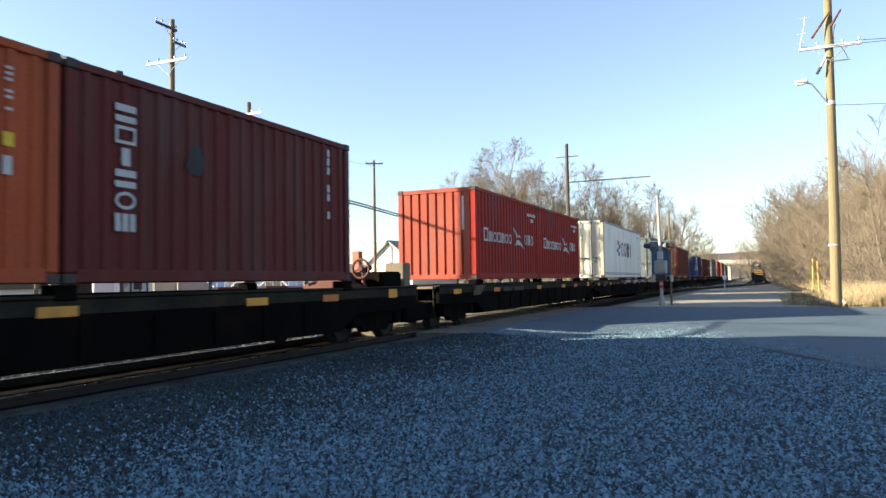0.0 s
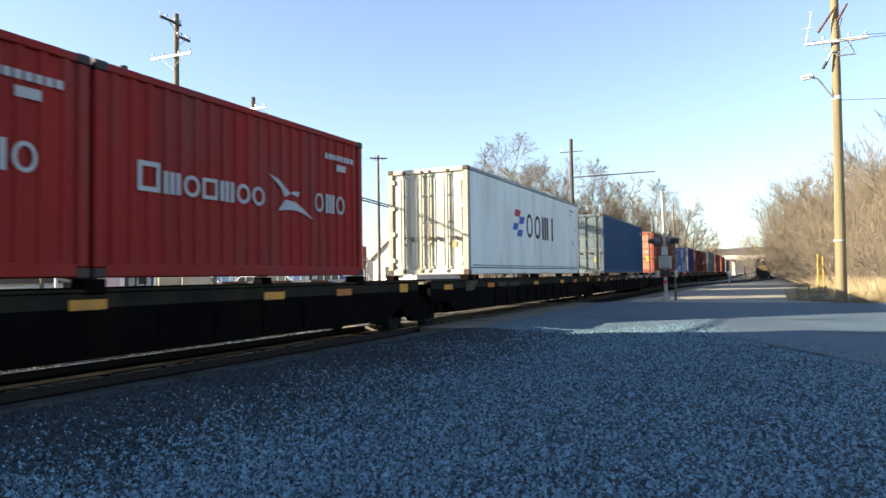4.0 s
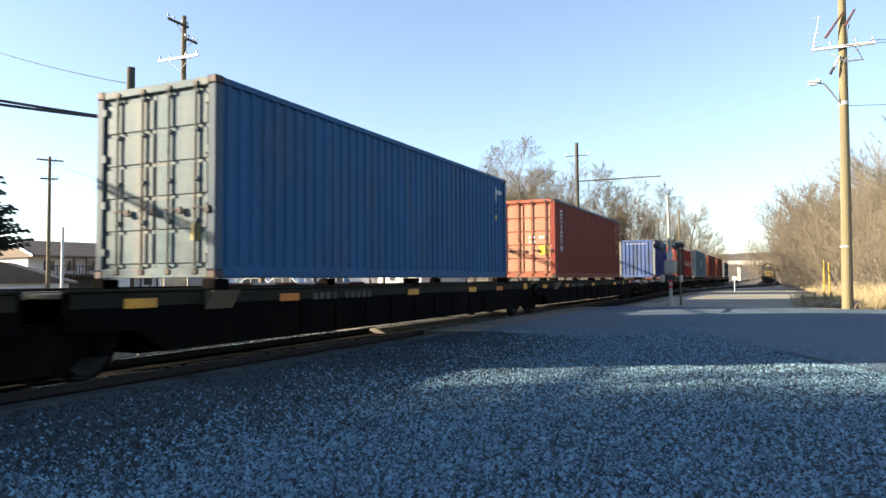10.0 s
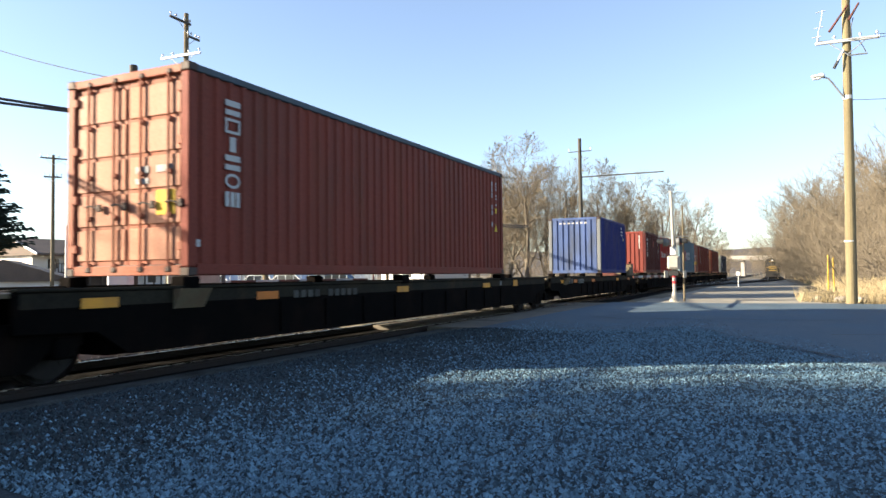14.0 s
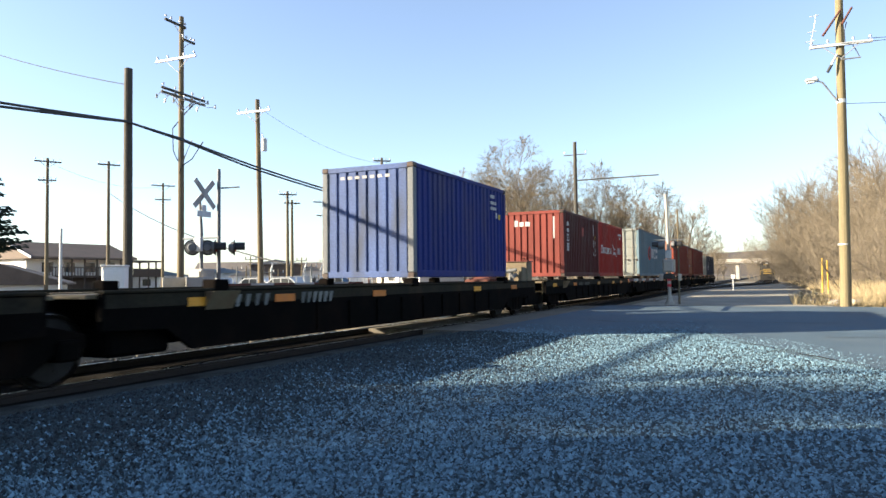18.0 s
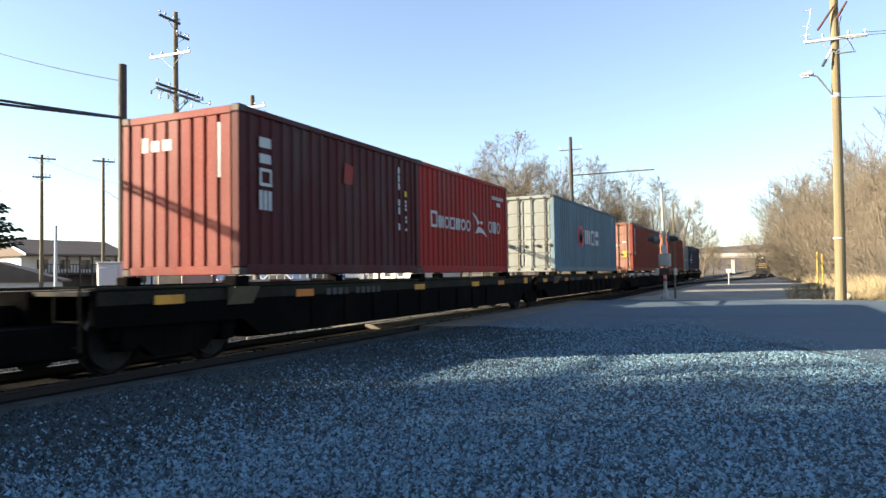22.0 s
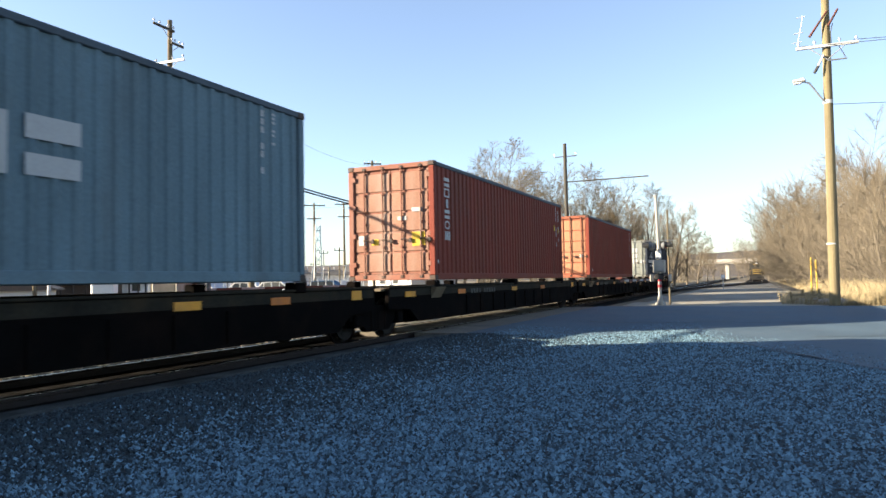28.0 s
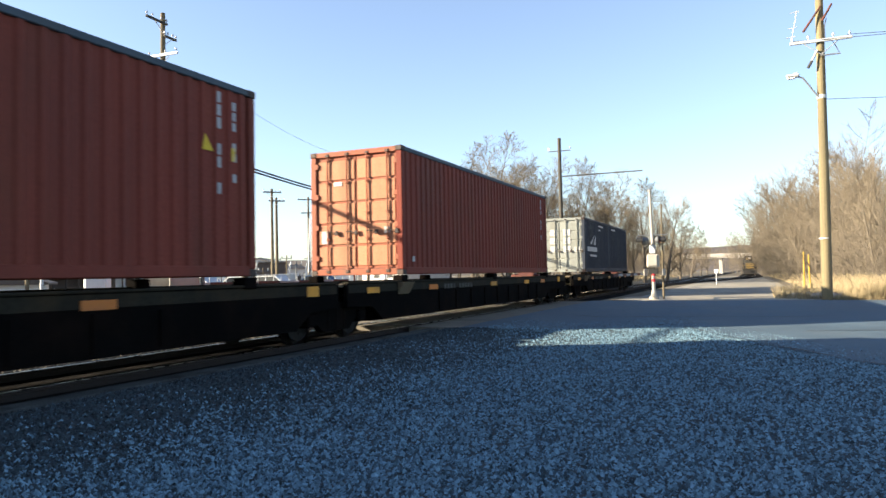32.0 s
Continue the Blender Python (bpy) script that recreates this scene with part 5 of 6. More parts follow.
def flat_car(s, rear_truck, front_truck, coupler_front, coupler_rear):
    """A spine car unit under the slot that starts at s. Local y runs with the train's length; z from the rail."""
    y0, y1 = (s - 2.62 if not coupler_front else s - 2.75), (s + 14.85 if not coupler_rear else s + 15.3)
    c = thing("flat_car", "black spine-frame container flat car with yellow reflectors", "flat car", "cars of the train", at=(TRACK, s, 0))
    single = s == 89.5
    a0, a1 = (-2.17 if single else y0 - s), (16.55 if s == 70.59 else y1 - s)
    f0, f1 = (a0 + 3.3 if coupler_front else a0 + 1.7), (a1 - 3.4 if coupler_rear else a1 - 1.6)
    spine = Build()
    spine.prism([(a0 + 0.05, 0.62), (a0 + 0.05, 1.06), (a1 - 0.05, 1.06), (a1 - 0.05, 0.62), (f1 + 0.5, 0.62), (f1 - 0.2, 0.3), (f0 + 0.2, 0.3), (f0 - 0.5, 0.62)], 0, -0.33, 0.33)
    part("spine", spine, M["car_shade_black"], c)
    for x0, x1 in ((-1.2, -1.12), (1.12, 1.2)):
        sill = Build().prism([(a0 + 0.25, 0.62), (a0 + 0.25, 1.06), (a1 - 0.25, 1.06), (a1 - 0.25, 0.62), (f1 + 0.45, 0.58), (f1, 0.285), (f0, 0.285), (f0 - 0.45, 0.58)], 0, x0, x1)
        part("side_sill", sill, M["car_shade_black"], c, "deep black fish-belly side sill")
        part("sill_flange", Build().box(x0 - 0.035, x1 + 0.035, a0 + 0.25, a1 - 0.25, 1.062, 1.10, 0.01), M["car_dusty"], c)
        # upper face lighter than the sill: light on its lean is added to the dust
        if x0 > 0:
            part("sill_channel", Build().box(x1 + 0.001, x1 + 0.004, a0 + 0.3, a1 - 0.3, 0.88, 1.05), M["car_dusty"], c, "dusty olive-brown upper sill face, toned as catching light")
        for k in range(9):
            yk = a0 + 4.6 + k * (a1 - a0 - 9.2) / 8
            part("stiffener", Build().box(x1 if x1 > 0 else x0 - 0.03, x1 + 0.03 if x1 > 0 else x0, yk - 0.025, yk + 0.025, 0.34, 0.82, 0.004), M["car_shade_black"], c)
    for ya in (0.02, 6.1, 12.0):
        for sgn in (-1, 1):
            arm = Build().prism([(sgn * 0.33, 0.45), (sgn * 0.33, 1.05), (sgn * 1.2, 1.05), (sgn * 1.2, 0.92)], 1, ya - 0.12, ya + 0.16)
            part("cross_arm", arm, M["car_yellow"], c, "tan cross arm under the container corners")
        for sgn in (-1, 1):
            part("pedestal", Build().box(sgn * 1.12 - 0.13, sgn * 1.12 + 0.13, ya - 0.12, ya + 0.18, 1.04, FLOOR - 0.004, 0.02), M["car_shade_black"], c, "container lock pedestal")
    part("bracket", Build().prism([(1.209, 1.06), (1.36, 1.06), (1.209, 0.8)], 1, -0.25, 0.3), M["car_yellow"], c, "tan bracket under the container corner")
    # end decks tan on a black car: the light on their tops is in the colour
    for ya, yb in ((a0 + 0.1, -0.2), (12.4, a1 - 0.1)):
        part("end_platform", Build().box(-1.11, 1.11, ya, yb, 1.0, 1.055, 0.01), M["car_yellow"], c, "steel end deck toned tan as sunlit")
    strips = ((-0.57, "reflector"), (1.28, "reflector_red"), (4.33, "reflector_red"), (9.6, "reflector"), (12.6, "reflector_red")) if single else ((-1.6, "reflector"), (1.4, "reflector_red"), (5.8, "reflector"), (9.2, "reflector"), (11.25, "reflector_red"), (13.7, "reflector"))
    if s == 70.59:
        strips = ((-1.6, "reflector"), (1.4, "reflector_red"), (5.8, "reflector"), (10.6, "reflector"), (13.05, "reflector"))
        part("plate", Build().box(1.206, 1.211, 11.9, 12.05, 0.9, 1.03), M["mark_grey"], c, "small grey plate")
    elif s == 143.38:
        strips = ((-1.6, "reflector"), (1.4, "reflector_red"), (5.8, "reflector"), (9.04, "reflector_red"), (13.57, "reflector"))
    for yr, m in strips:
        part("reflector", Build().box(1.206, 1.214, yr, yr + (0.5 if yr < 13 else 0.36), 0.86, 0.98 if yr < 13 else 1.04), M[m], c, "yellow reflective strip")
    for k in range(11):
        if k != 4 and single:
            ym = 0.37 + 0.215 * k if k < 4 else 1.97 + 0.165 * (k - 5)
            part("reporting_mark", Build().prism([(ym, 0.82), (ym + 0.06, 0.82), (ym + 0.13, 1.0), (ym + 0.02, 1.0)], 0, 1.206, 1.212), M["mark_grey"], c, "white reporting mark")
        elif k < 10 and k != 4:
            part("reporting_mark", Build().box(1.206, 1.212, 2.3 + 0.2 * k, 2.43 + 0.2 * k, 0.86, 0.98), M["stencil"], c, "faded white reporting mark")
    if coupler_front:
        cb = Build().box(-0.12, 0.12, a0 - 0.55, a0 + 0.3, 0.66, 0.90, 0.03).box(-0.22, 0.18, a0 - 0.62, a0 - 0.3, 0.64, 0.92, 0.05)
        part("coupler", cb, M["car_shade_black"], c, "knuckle coupler")
        for x in (-1.1, 1.1):
            rail = Build().tube((x, a0 + 0.15, 0.35), (x, a0 + 0.15, 1.1), 0.018, n=6)
            for z in (0.4, 0.7, 1.1):
                rail.tube((x, a0 + 0.15, z), (x * 0.6, a0 + 0.15, z), 0.016, n=6)
            rail.tube((x * 0.6, a0 + 0.15, 0.35), (x * 0.6, a0 + 0.15, 1.1), 0.016, n=6)
            part("ladder", rail, M["car_dusty"], c, "dusty grab ladder")
    if coupler_rear:
        cb = Build().box(-0.12, 0.12, a1 - 0.3, a1 + 0.55, 0.66, 0.90, 0.03).box(-0.18, 0.22, a1 + 0.3, a1 + 0.62, 0.64, 0.92, 0.05)
        part("coupler", cb, M["car_shade_black"], c, "knuckle coupler")
        if s < 0:
            yw, zw = a1 - 1.75, 1.48
            hb = Build().tube((0.62, yw + 0.1, 1.05), (0.62, yw + 0.1, zw), 0.04, n=8)
            n = 18
            for i in range(n):
                u, w = 2 * math.pi * i / n, 2 * math.pi * (i + 1) / n
                hb.tube((0.62 + 0.2 * math.cos(u), yw, zw + 0.2 * math.sin(u)), (0.62 + 0.2 * math.cos(w), yw, zw + 0.2 * math.sin(w)), 0.028, n=6, cap=False)
            for i in range(4):
                u = 2 * math.pi * i / 4 + 0.3
                hb.tube((0.62, yw + 0.03, zw), (0.62 + 0.2 * math.cos(u), yw, zw + 0.2 * math.sin(u)), 0.02, n=5)
            hb.tube((0.62, yw - 0.03, zw), (0.62, yw + 0.12, zw), 0.055, n=10)
            part("hand_brake", hb, M["hitch"], c, "rusty red hand brake wheel")
        hitch = Build().box(-0.55, 0.6, a1 - 2.2, a1 - 1.2, 1.05, 1.16, 0.03)
        top = 1.30 if s < 0 else 1.26 if s == 89.5 else 1.24
        hitch.prism([(a1 - 2.1, 1.16), (a1 - 1.3, 1.16), (a1 - 1.5, top), (a1 - 1.9, top)], 0, -0.3, 0.3)
        hitch.tube((-0.35, a1 - 1.7, top + 0.01), (0.35, a1 - 1.7, top + 0.01), 0.1, n=12)
        for sx in (-0.42, 0.42):
            hitch.tube((sx, a1 - 2.2, 1.14), (sx * 0.7, a1 - 1.75, top - 0.05), 0.045, n=8)
            hitch.tube((sx, a1 - 1.25, 1.14), (sx * 0.7, a1 - 1.6, top - 0.12), 0.035, n=8)
        part("trailer_hitch", hitch, M["hitch"], c, "rusty red folding trailer hitch")
        if s < 0:
            part("brake_box", Build().box(0.2, 1.0, a1 - 1.45, a1 - 0.6, 1.056, 1.42, 0.05).tube((0.3, a1 - 1.2, 1.42), (0.3, a1 - 0.8, 1.52), 0.06, n=8), M["car_shade_black"], c, "black brake equipment box")
            part("end_box", Build().box(0.45, 0.95, a1 - 0.4, a1 - 0.06, 1.056, 1.63, 0.03), M["car_yellow"], c, "tan upright box on the end deck")
        if s == 89.5:
            part("end_box", Build().box(0.3, 1.02, a1 - 1.05, a1 - 0.62, 1.056, 1.55, 0.03), M["car_yellow"], c, "tan equipment box on the end deck")
            tall = part("tall_box", Build().box(0.3, 1.05, a1 - 0.61, a1 - 0.08, 1.056, 1.72, 0.03), M["car_yellow"], c, "tall tan equipment box on the end deck")
            part("lid", Build().box(0.27, 1.08, a1 - 0.64, a1 - 0.05, 1.722, 1.76, 0.012), M["hitch"], tall)
            hook = Build()
            for y in (a1 - 0.5, a1 - 0.25):
                hook.sweep([(0.9, y - 0.08, 1.76), (0.9, y - 0.06, 1.86), (0.9, y + 0.06, 1.86), (0.9, y + 0.08, 1.78)], 0.012, 5)
            part("lifting_eye", hook, M["car_shade_black"], tall)
            valve = Build().tube((0.7, a1 - 1.25, 1.056), (0.7, a1 - 1.25, 1.5), 0.09, 0.07, 10).tube((0.55, a1 - 1.3, 1.4), (0.9, a1 - 1.3, 1.45), 0.06, n=8).tube((0.8, a1 - 1.45, 1.2), (0.8, a1 - 1.1, 1.3), 0.07, n=8)
            part("brake_valve", valve, M["mech"], c, "grey brake valve with pipes")
    if front_truck is not None:
        truck(c, front_truck - s)
    if rear_truck is not None:
        truck(c, rear_truck - s)
    MOVING.append((c, s))
    return c


#        slot start, rear truck, front truck, coupled in front, coupled behind
# the first two are never in view, added under the shadow-casting containers
flat_car(-36.0, None, -37.0, True, False)
flat_car(-18.4, None, -20.2, False, False)
flat_car(-0.68, 12.7, -2.6, False, True)
flat_car(18.07, None, 17.0, True, False)
flat_car(35.67, None, 33.1, False, False)
flat_car(53.16, None, 50.5, False, False)
flat_car(70.59, None, 68.0, False, False)
flat_car(89.5, 102.9, 86.35, False, True)
flat_car(108.32, None, 107.3, True, False)
flat_car(125.83, None, 123.3, False, False)
flat_car(143.38, None, 140.8, False, False)
flat_car(160.66, 174.1, 158.1, False, True)
flat_car(179.63, 193.0, 178.6, True, True)


# ---- crossing signals ----
def flasher(parent, x, y, z, angle, back=False):
    """A round flasher with a black hood, looking along the angle from +x."""
    plate = part("backplate", Build().tube((0, 0, 0), (0.025, 0, 0), 0.2, n=20), M["black_metal"], parent, "round black flasher backplate", at=(x, y, z))
    plate.rotation_euler.z = radians(angle)
    hood = Build()
    n = 10
    v, f = [], []
    for i in range(n + 1):
        a = math.pi * (1.25 * i / n - 0.125)
        v += [(d, r * math.cos(a), r * math.sin(a)) for d, r in ((0.02, 0.14), (0.27, 0.14), (0.27, 0.13), (0.02, 0.13))]
        if i:
            f += [(4 * i - 4 + k, 4 * i - 4 + (k + 1) % 4, 4 * i + (k + 1) % 4, 4 * i + k) for k in range(4)]
    hood.add(v, f + [(0, 1, 2, 3), (4 * n + 3, 4 * n + 2, 4 * n + 1, 4 * n)])
    part("hood", hood, M["black_metal"], plate)
    part("lens", Build().tube((0.02, 0, 0), (0.05, 0, 0), 0.11, 0.1, n=16), M["lamp_red"], plate, "red flasher lens")
    part("housing", Build().tube((-0.002, 0, 0), (-0.07, 0, 0), 0.165, 0.15, 18).tube((-0.07, 0, 0), (-0.13, 0, 0), 0.12, 0.09, 14), M["mech"], plate, "grey lamp housing")


def crossing_signal(x, y, label, height, arm_dir, arm_len, lamps, turn=0.0, buck=True, lamp_z=2.5, box_z=1.36, slim=1.0, metal="signal"):
    s = thing("crossing_signal", label, "crossing signal", "crossing signals", at=(x, y, 0), turn=turn)
    part("lower_mast", Build().tube((0, 0, 0.1), (0, 0, 1.95), 0.075 * slim, n=14), M[metal], s, "pale lower mast")
    mast = Build().tube((0, 0, 1.95), (0, 0, 2.4), 0.075 * slim, n=14)
    mast.tube((0, 0, 2.4), (-0.06, 0, height), 0.07 * slim, 0.055 * slim, 14)
    part("mast", mast, M[metal], s, "pale metal mast")
    part("cap", Build().tube((-0.06, 0, height), (-0.06, 0, height + 0.06), 0.1 * slim, 0.08 * slim, 12), M["signal"], s)
    part("base", Build().tube((0, 0, -0.02), (0, 0, 0.12), 0.22, 0.2, 14).tube((0, 0, 0.12), (0, 0, 0.4), 0.15, 0.085, 14), M["signal"], s, "pale flared mast base")
    for z in (0.75, 1.0):
        part("band", Build().tube((0, 0, z), (0, 0, z + 0.12), 0.081, n=14), M["logo_red"], s, "red reflective band")
    part("junction_box", Build().box(-0.12, 0.12, -0.16, -0.06, 1.95, 2.3, 0.02), M["grate"], s)
    part("crossbar", Build().box(-0.62, 0.62, -0.03, 0.03, lamp_z + 0.22, lamp_z + 0.26, 0.01), M["mech"], s)
    for fx, fy, ang, bk in lamps:
        flasher(s, fx, fy, lamp_z, ang, bk)
    mech = part("gate_mechanism", Build().box(-0.24, 0.24, -0.22, 0.26, box_z, box_z + 0.56, 0.04), M["signal"], s, "grey gate mechanism box")
    part("cover", Build().box(-0.19, 0.19, -0.26, -0.222, box_z + 0.06, box_z + 0.5, 0.02), M["signal"], mech)
    part("bracket", Build().box(-0.2, 0.2, -0.1, 0.1, box_z - 0.28, box_z - 0.05, 0.02), M["black_metal"], s)
    for xx in (-0.38, 0.38):
        part("counterweight", Build().box(xx - 0.03, xx + 0.03, *sorted((0, -arm_dir * 0.9)), 1.0, 1.3, 0.02), M["signal"], s, "pale counterweight arm")
    n = 8
    for i in range(n):
        y0, y1 = arm_dir * (0.3 + arm_len * i / n), arm_dir * (0.3 + arm_len * (i + 1) / n)
        part("gate_stripe", Build().box(-0.42, -0.38, *sorted((y0, y1)), 1.04, 1.12, 0.006), M["hitch"] if i % 2 else M["letter_dim"], s, "red and white striped gate arm section")
    if buck:
        for k, tilt in enumerate((45, -45)):
            o = part("crossbuck", Build().box(-0.012, 0.012, -0.48, 0.48, -0.07, 0.07, 0.004), M["letter_dim"], s, "grey back of a crossbuck board", at=(0.08 + 0.03 * k, 0, 3.42))
            o.rotation_euler.x = radians(tilt)
        part("track_sign", Build().box(0.08, 0.092, -0.24, 0.24, 2.83, 2.98, 0.004).box(0.08, 0.092, -0.08, 0.08, 2.981, 3.13, 0.004), M["grate"], s, "small grey sign plate")
    return s


crossing_signal(-3.78, 31.0, "white crossing signal mast with flashers and lowered gate", 4.62, -1, 7.0, ((-0.3, 0.1, 180, False), (-0.32, -0.5, 180, False), (0.28, 0.1, 0, True), (0.3, -0.5, 0, False)), buck=False)
solid("signal_pole", Build().tube((0, 0, 0), (0, 0, 4.1), 0.045, 0.035, 10), M["old_pole"], "thin dark pole beside the crossing signal", "pole", at=(-3.45, 31.6, 0))
far_signal = crossing_signal(-15.66, 16.32, "crossing signal with crossbuck and gate on the far side", 3.3, 1, 8.2, ((-0.16, -0.15, 128, True), (0.11, 0.10, 128, True), (0.24, 0.22, 38, False), (0.58, 0.54, 38, False)), lamp_z=2.05, box_z=0.95, slim=0.6, metal="mech")
far_signal.scale, far_signal.location.z = (1.2, 1.2, 1.2), -0.24
solid("signal_mast", Build().tube((0, 0, -0.2), (0, 0, 4.68), 0.065, 0.054, 12).tube((0, 0, 4.08), (0.66, 0.18, 4.1), 0.024, n=6), M["mech"], "grey metal mast with a short stub arm", "mast", at=(-15.42, 16.8, 0))
cx, cy = on_bearing(-49.85, 19.2)
cab = thing("signal_cabinet", "white sheet metal signal cabinet beside the far track", "cabinet", at=(cx, cy, 0), turn=35)
part("body", Build().box(-0.26, 0.26, -0.22, 0.22, 0.0, 1.58, 0.02), M["white_metal"], cab)
part("roof", Build().box(-0.28, 0.28, -0.24, 0.24, 1.582, 1.62, 0.01), M["white_metal"], cab)
part("door", Build().box(-0.22, 0.22, -0.24, -0.222, 0.15, 1.48, 0.01), M["white_metal"], cab)


# ---- buildings behind the tracks ----
def window(parent, x0, x1, y, z0, z1):
    w = part("window", Build().box(x0 - 0.06, x1 + 0.06, y - 0.05, y, z0 - 0.06, z1 + 0.06, 0.01), M["white_metal"], parent, "white window frame")
    part("pane", Build().box(x0, x1, y - 0.06, y - 0.051, z0, z1), M["glass"], w)


hx, hy = on_bearing(-52.3, 88)
house = thing("apartment_house", "white two-storey house with brown roof and long balcony", "house", at=(hx, hy, 0), turn=83)
part("wall", Build().box(-5.6, 5.6, 0, 7, -0.2, 3.9), M["white_wall"], house)
part("roof", Build().prism([(-1.9, 3.75), (-1.9, 3.95), (3.5, 5.7), (7.5, 3.95), (7.5, 3.75)], 0, -6.1, 6.0), M["brick"], house, "brown shingled roof")
part("gable", Build().prism([(0.0, 3.9), (3.5, 5.5), (7, 3.9)], 0, -5.75, -5.603), M["white_wall"], house, "white gable wall")
part("balcony", Build().box(-4.6, 5.6, -1.8, -0.004, 1.75, 1.95, 0.02), M["dark_wood"], house, "dark timber balcony")
for i in range(8):
    part("post", Build().box(-4.6 + i * 1.43, -4.47 + i * 1.43, -1.78, -1.63, -0.2, 3.8), M["dark_wood"], house)
for i in range(30):
    part("baluster", Build().box(-4.55 + i * 0.345, -4.47 + i * 0.345, -1.80, -1.74, 1.95, 2.8), M["dark_wood"], house)
part("railing", Build().box(-4.6, 5.6, -1.82, -1.73, 2.8, 2.9), M["dark_wood"], house)
# dark sheet over the white wall paints the shade under the balcony
part("lower_front", Build().box(-4.9, 5.6, -0.35, -0.006, -0.2, 1.74, 0.02), M["dark_wood"], house, "dark sheet for the shade under the balcony")
part("porch_roof", Build().box(5.62, 9.6, -1.85, 3.0, 3.55, 3.72, 0.03), M["brick"], house, "flat porch roof")
for x in (6.4, 7.6, 8.6, 9.45):
    part("porch_post", Build().box(x, x + 0.14, -1.8, -1.66, -0.2, 3.55, 0.01), M["dark_wood"], house)
part("porch_rail", Build().box(5.62, 9.6, -1.78, -1.70, 1.75, 2.75, 0.01), M["dark_wood"], house, "dark boarded porch rail")
part("bargeboard", Build().prism([(-1.95, 3.75), (3.5, 5.55), (7.5, 3.75), (7.5, 3.95), (3.5, 5.75), (-1.95, 3.98)], 0, -6.2, -6.104), M["white_metal"], house, "white bargeboard along the gable")
for i in range(4):
    window(house, -4.0 + i * 2.4, -2.8 + i * 2.4, 0.0, 2.35, 3.4)
    window(house, -4.0 + i * 2.4, -2.8 + i * 2.4, 0.0, 0.5, 1.5)
lx, ly = on_bearing(-57.2, 62)
low = thing("low_shed", "low shed with a wide brown roof", "shed", at=(lx, ly, 0), turn=46)
part("wall", Build().box(-4, 4, 0, 5, -0.2, 1.3), M["white_wall"], low)
part("roof", Build().prism([(-4.6, 1.2), (0, 2.7), (4.6, 1.2), (4.6, 1.05), (-4.6, 1.05)], 1, -0.4, 5.4), M["brick"], low)
wx, wy = on_bearing(-28.5, 75)
wh = thing("white_house", "small white gabled house with grey roof", "house", at=(wx, wy, 0), turn=-12)
part("wall", Build().box(-3.0, 3.0, 0, 8, -0.2, 3.3), M["white_wall"], wh)
part("gable", Build().prism([(-3.0, 3.3), (0, 5.3), (3.0, 3.3)], 1, 0.0, 0.2), M["white_wall"], wh)
part("roof", Build().prism([(-3.5, 3.05), (0, 5.6), (3.5, 3.05), (3.3, 2.98), (0, 5.4), (-3.3, 2.98)], 1, -0.4, 8.4), M["roof"], wh, "grey shingled roof")
for x in (-1.3, 0.5):
    window(wh, x, x + 0.8, 0.0, 1.0, 2.3)
chx, chy = on_bearing(-31.15, 95)
solid("brick_chimney", Build().box(-0.5, 0.5, -0.5, 0.5, 0, 5.3, 0.03), M["chimney"], "free-standing red brick chimney", "chimney", at=(chx, chy, 0))
for az, r, w, h, m, lab in ((-46.9, 92, 7, 1.9, "roof", "low grey shed behind the tracks"), (-42.3, 95, 6, 2.2, "grate", "low pale metal shed behind the tracks"), (-38.2, 100, 7, 3.4, "brick", "low brown-roofed building behind the tracks"),
                            (-40.2, 80, 4, 1.7, "white_metal", "white storage box behind the tracks"), (-32.6, 85, 5, 2.1, "white_metal", "pale metal hut behind the tracks"), (-35.9, 110, 8, 2.6, "white_wall", "low white building behind the tracks")):
    x, y = on_bearing(az, r)
    t = thing("shed", lab, "shed", at=(x, y, 0), turn=-az)
    part("wall", Build().box(-w / 2, w / 2, 0, 5, -0.3, h, 0.02), M["white_metal" if m == "roof" else m], t)
    part("roof", Build().prism([(-w / 2 - 0.3, h), (0, h + 0.7), (w / 2 + 0.3, h)], 1, -0.3, 5.3), M["blue_roof" if az < -42 else "roof"], t)
    for i in range(2):
        window(t, -w / 4 + i * w / 3, -w / 4 + i * w / 3 + 0.9, 0.0, 0.7, 1.5)

# electrical yard: masts, bushings and a lattice tower
yx, yy = on_bearing(-34.5, 70)
sub = thing("switchgear", "pale electrical switchgear with bushings and busbars", "switchgear", at=(yx, yy, 0), turn=34)
for i in range(7):
    x = -5 + i * 1.6
    b = Build().tube((x, 0, 0), (x, 0, 2.1), 0.06, n=6).tube((x, 0, 2.1), (x + 0.15, 0, 2.9), 0.11, 0.05, 8)
    part("bushing", b, M["grate"], sub)
part("busbar", Build().tube((-5.2, 0, 2.9), (5, 0, 2.9), 0.03, n=6), M["grate"], sub)
part("tank", Build().box(-3.4, -1.2, -0.6, 0.6, 0, 1.6, 0.04), M["grate"], sub)
part("tank", Build().box(1.2, 3.6, -0.6, 0.6, 0, 1.5, 0.04), M["white_metal"], sub)
lat = Build()
for x in (-0.45, 0.45):
    for y in (-0.45, 0.45):
        lat.tube((x, y, 0), (x * 0.5, y * 0.5, 7.0), 0.05, n=5)
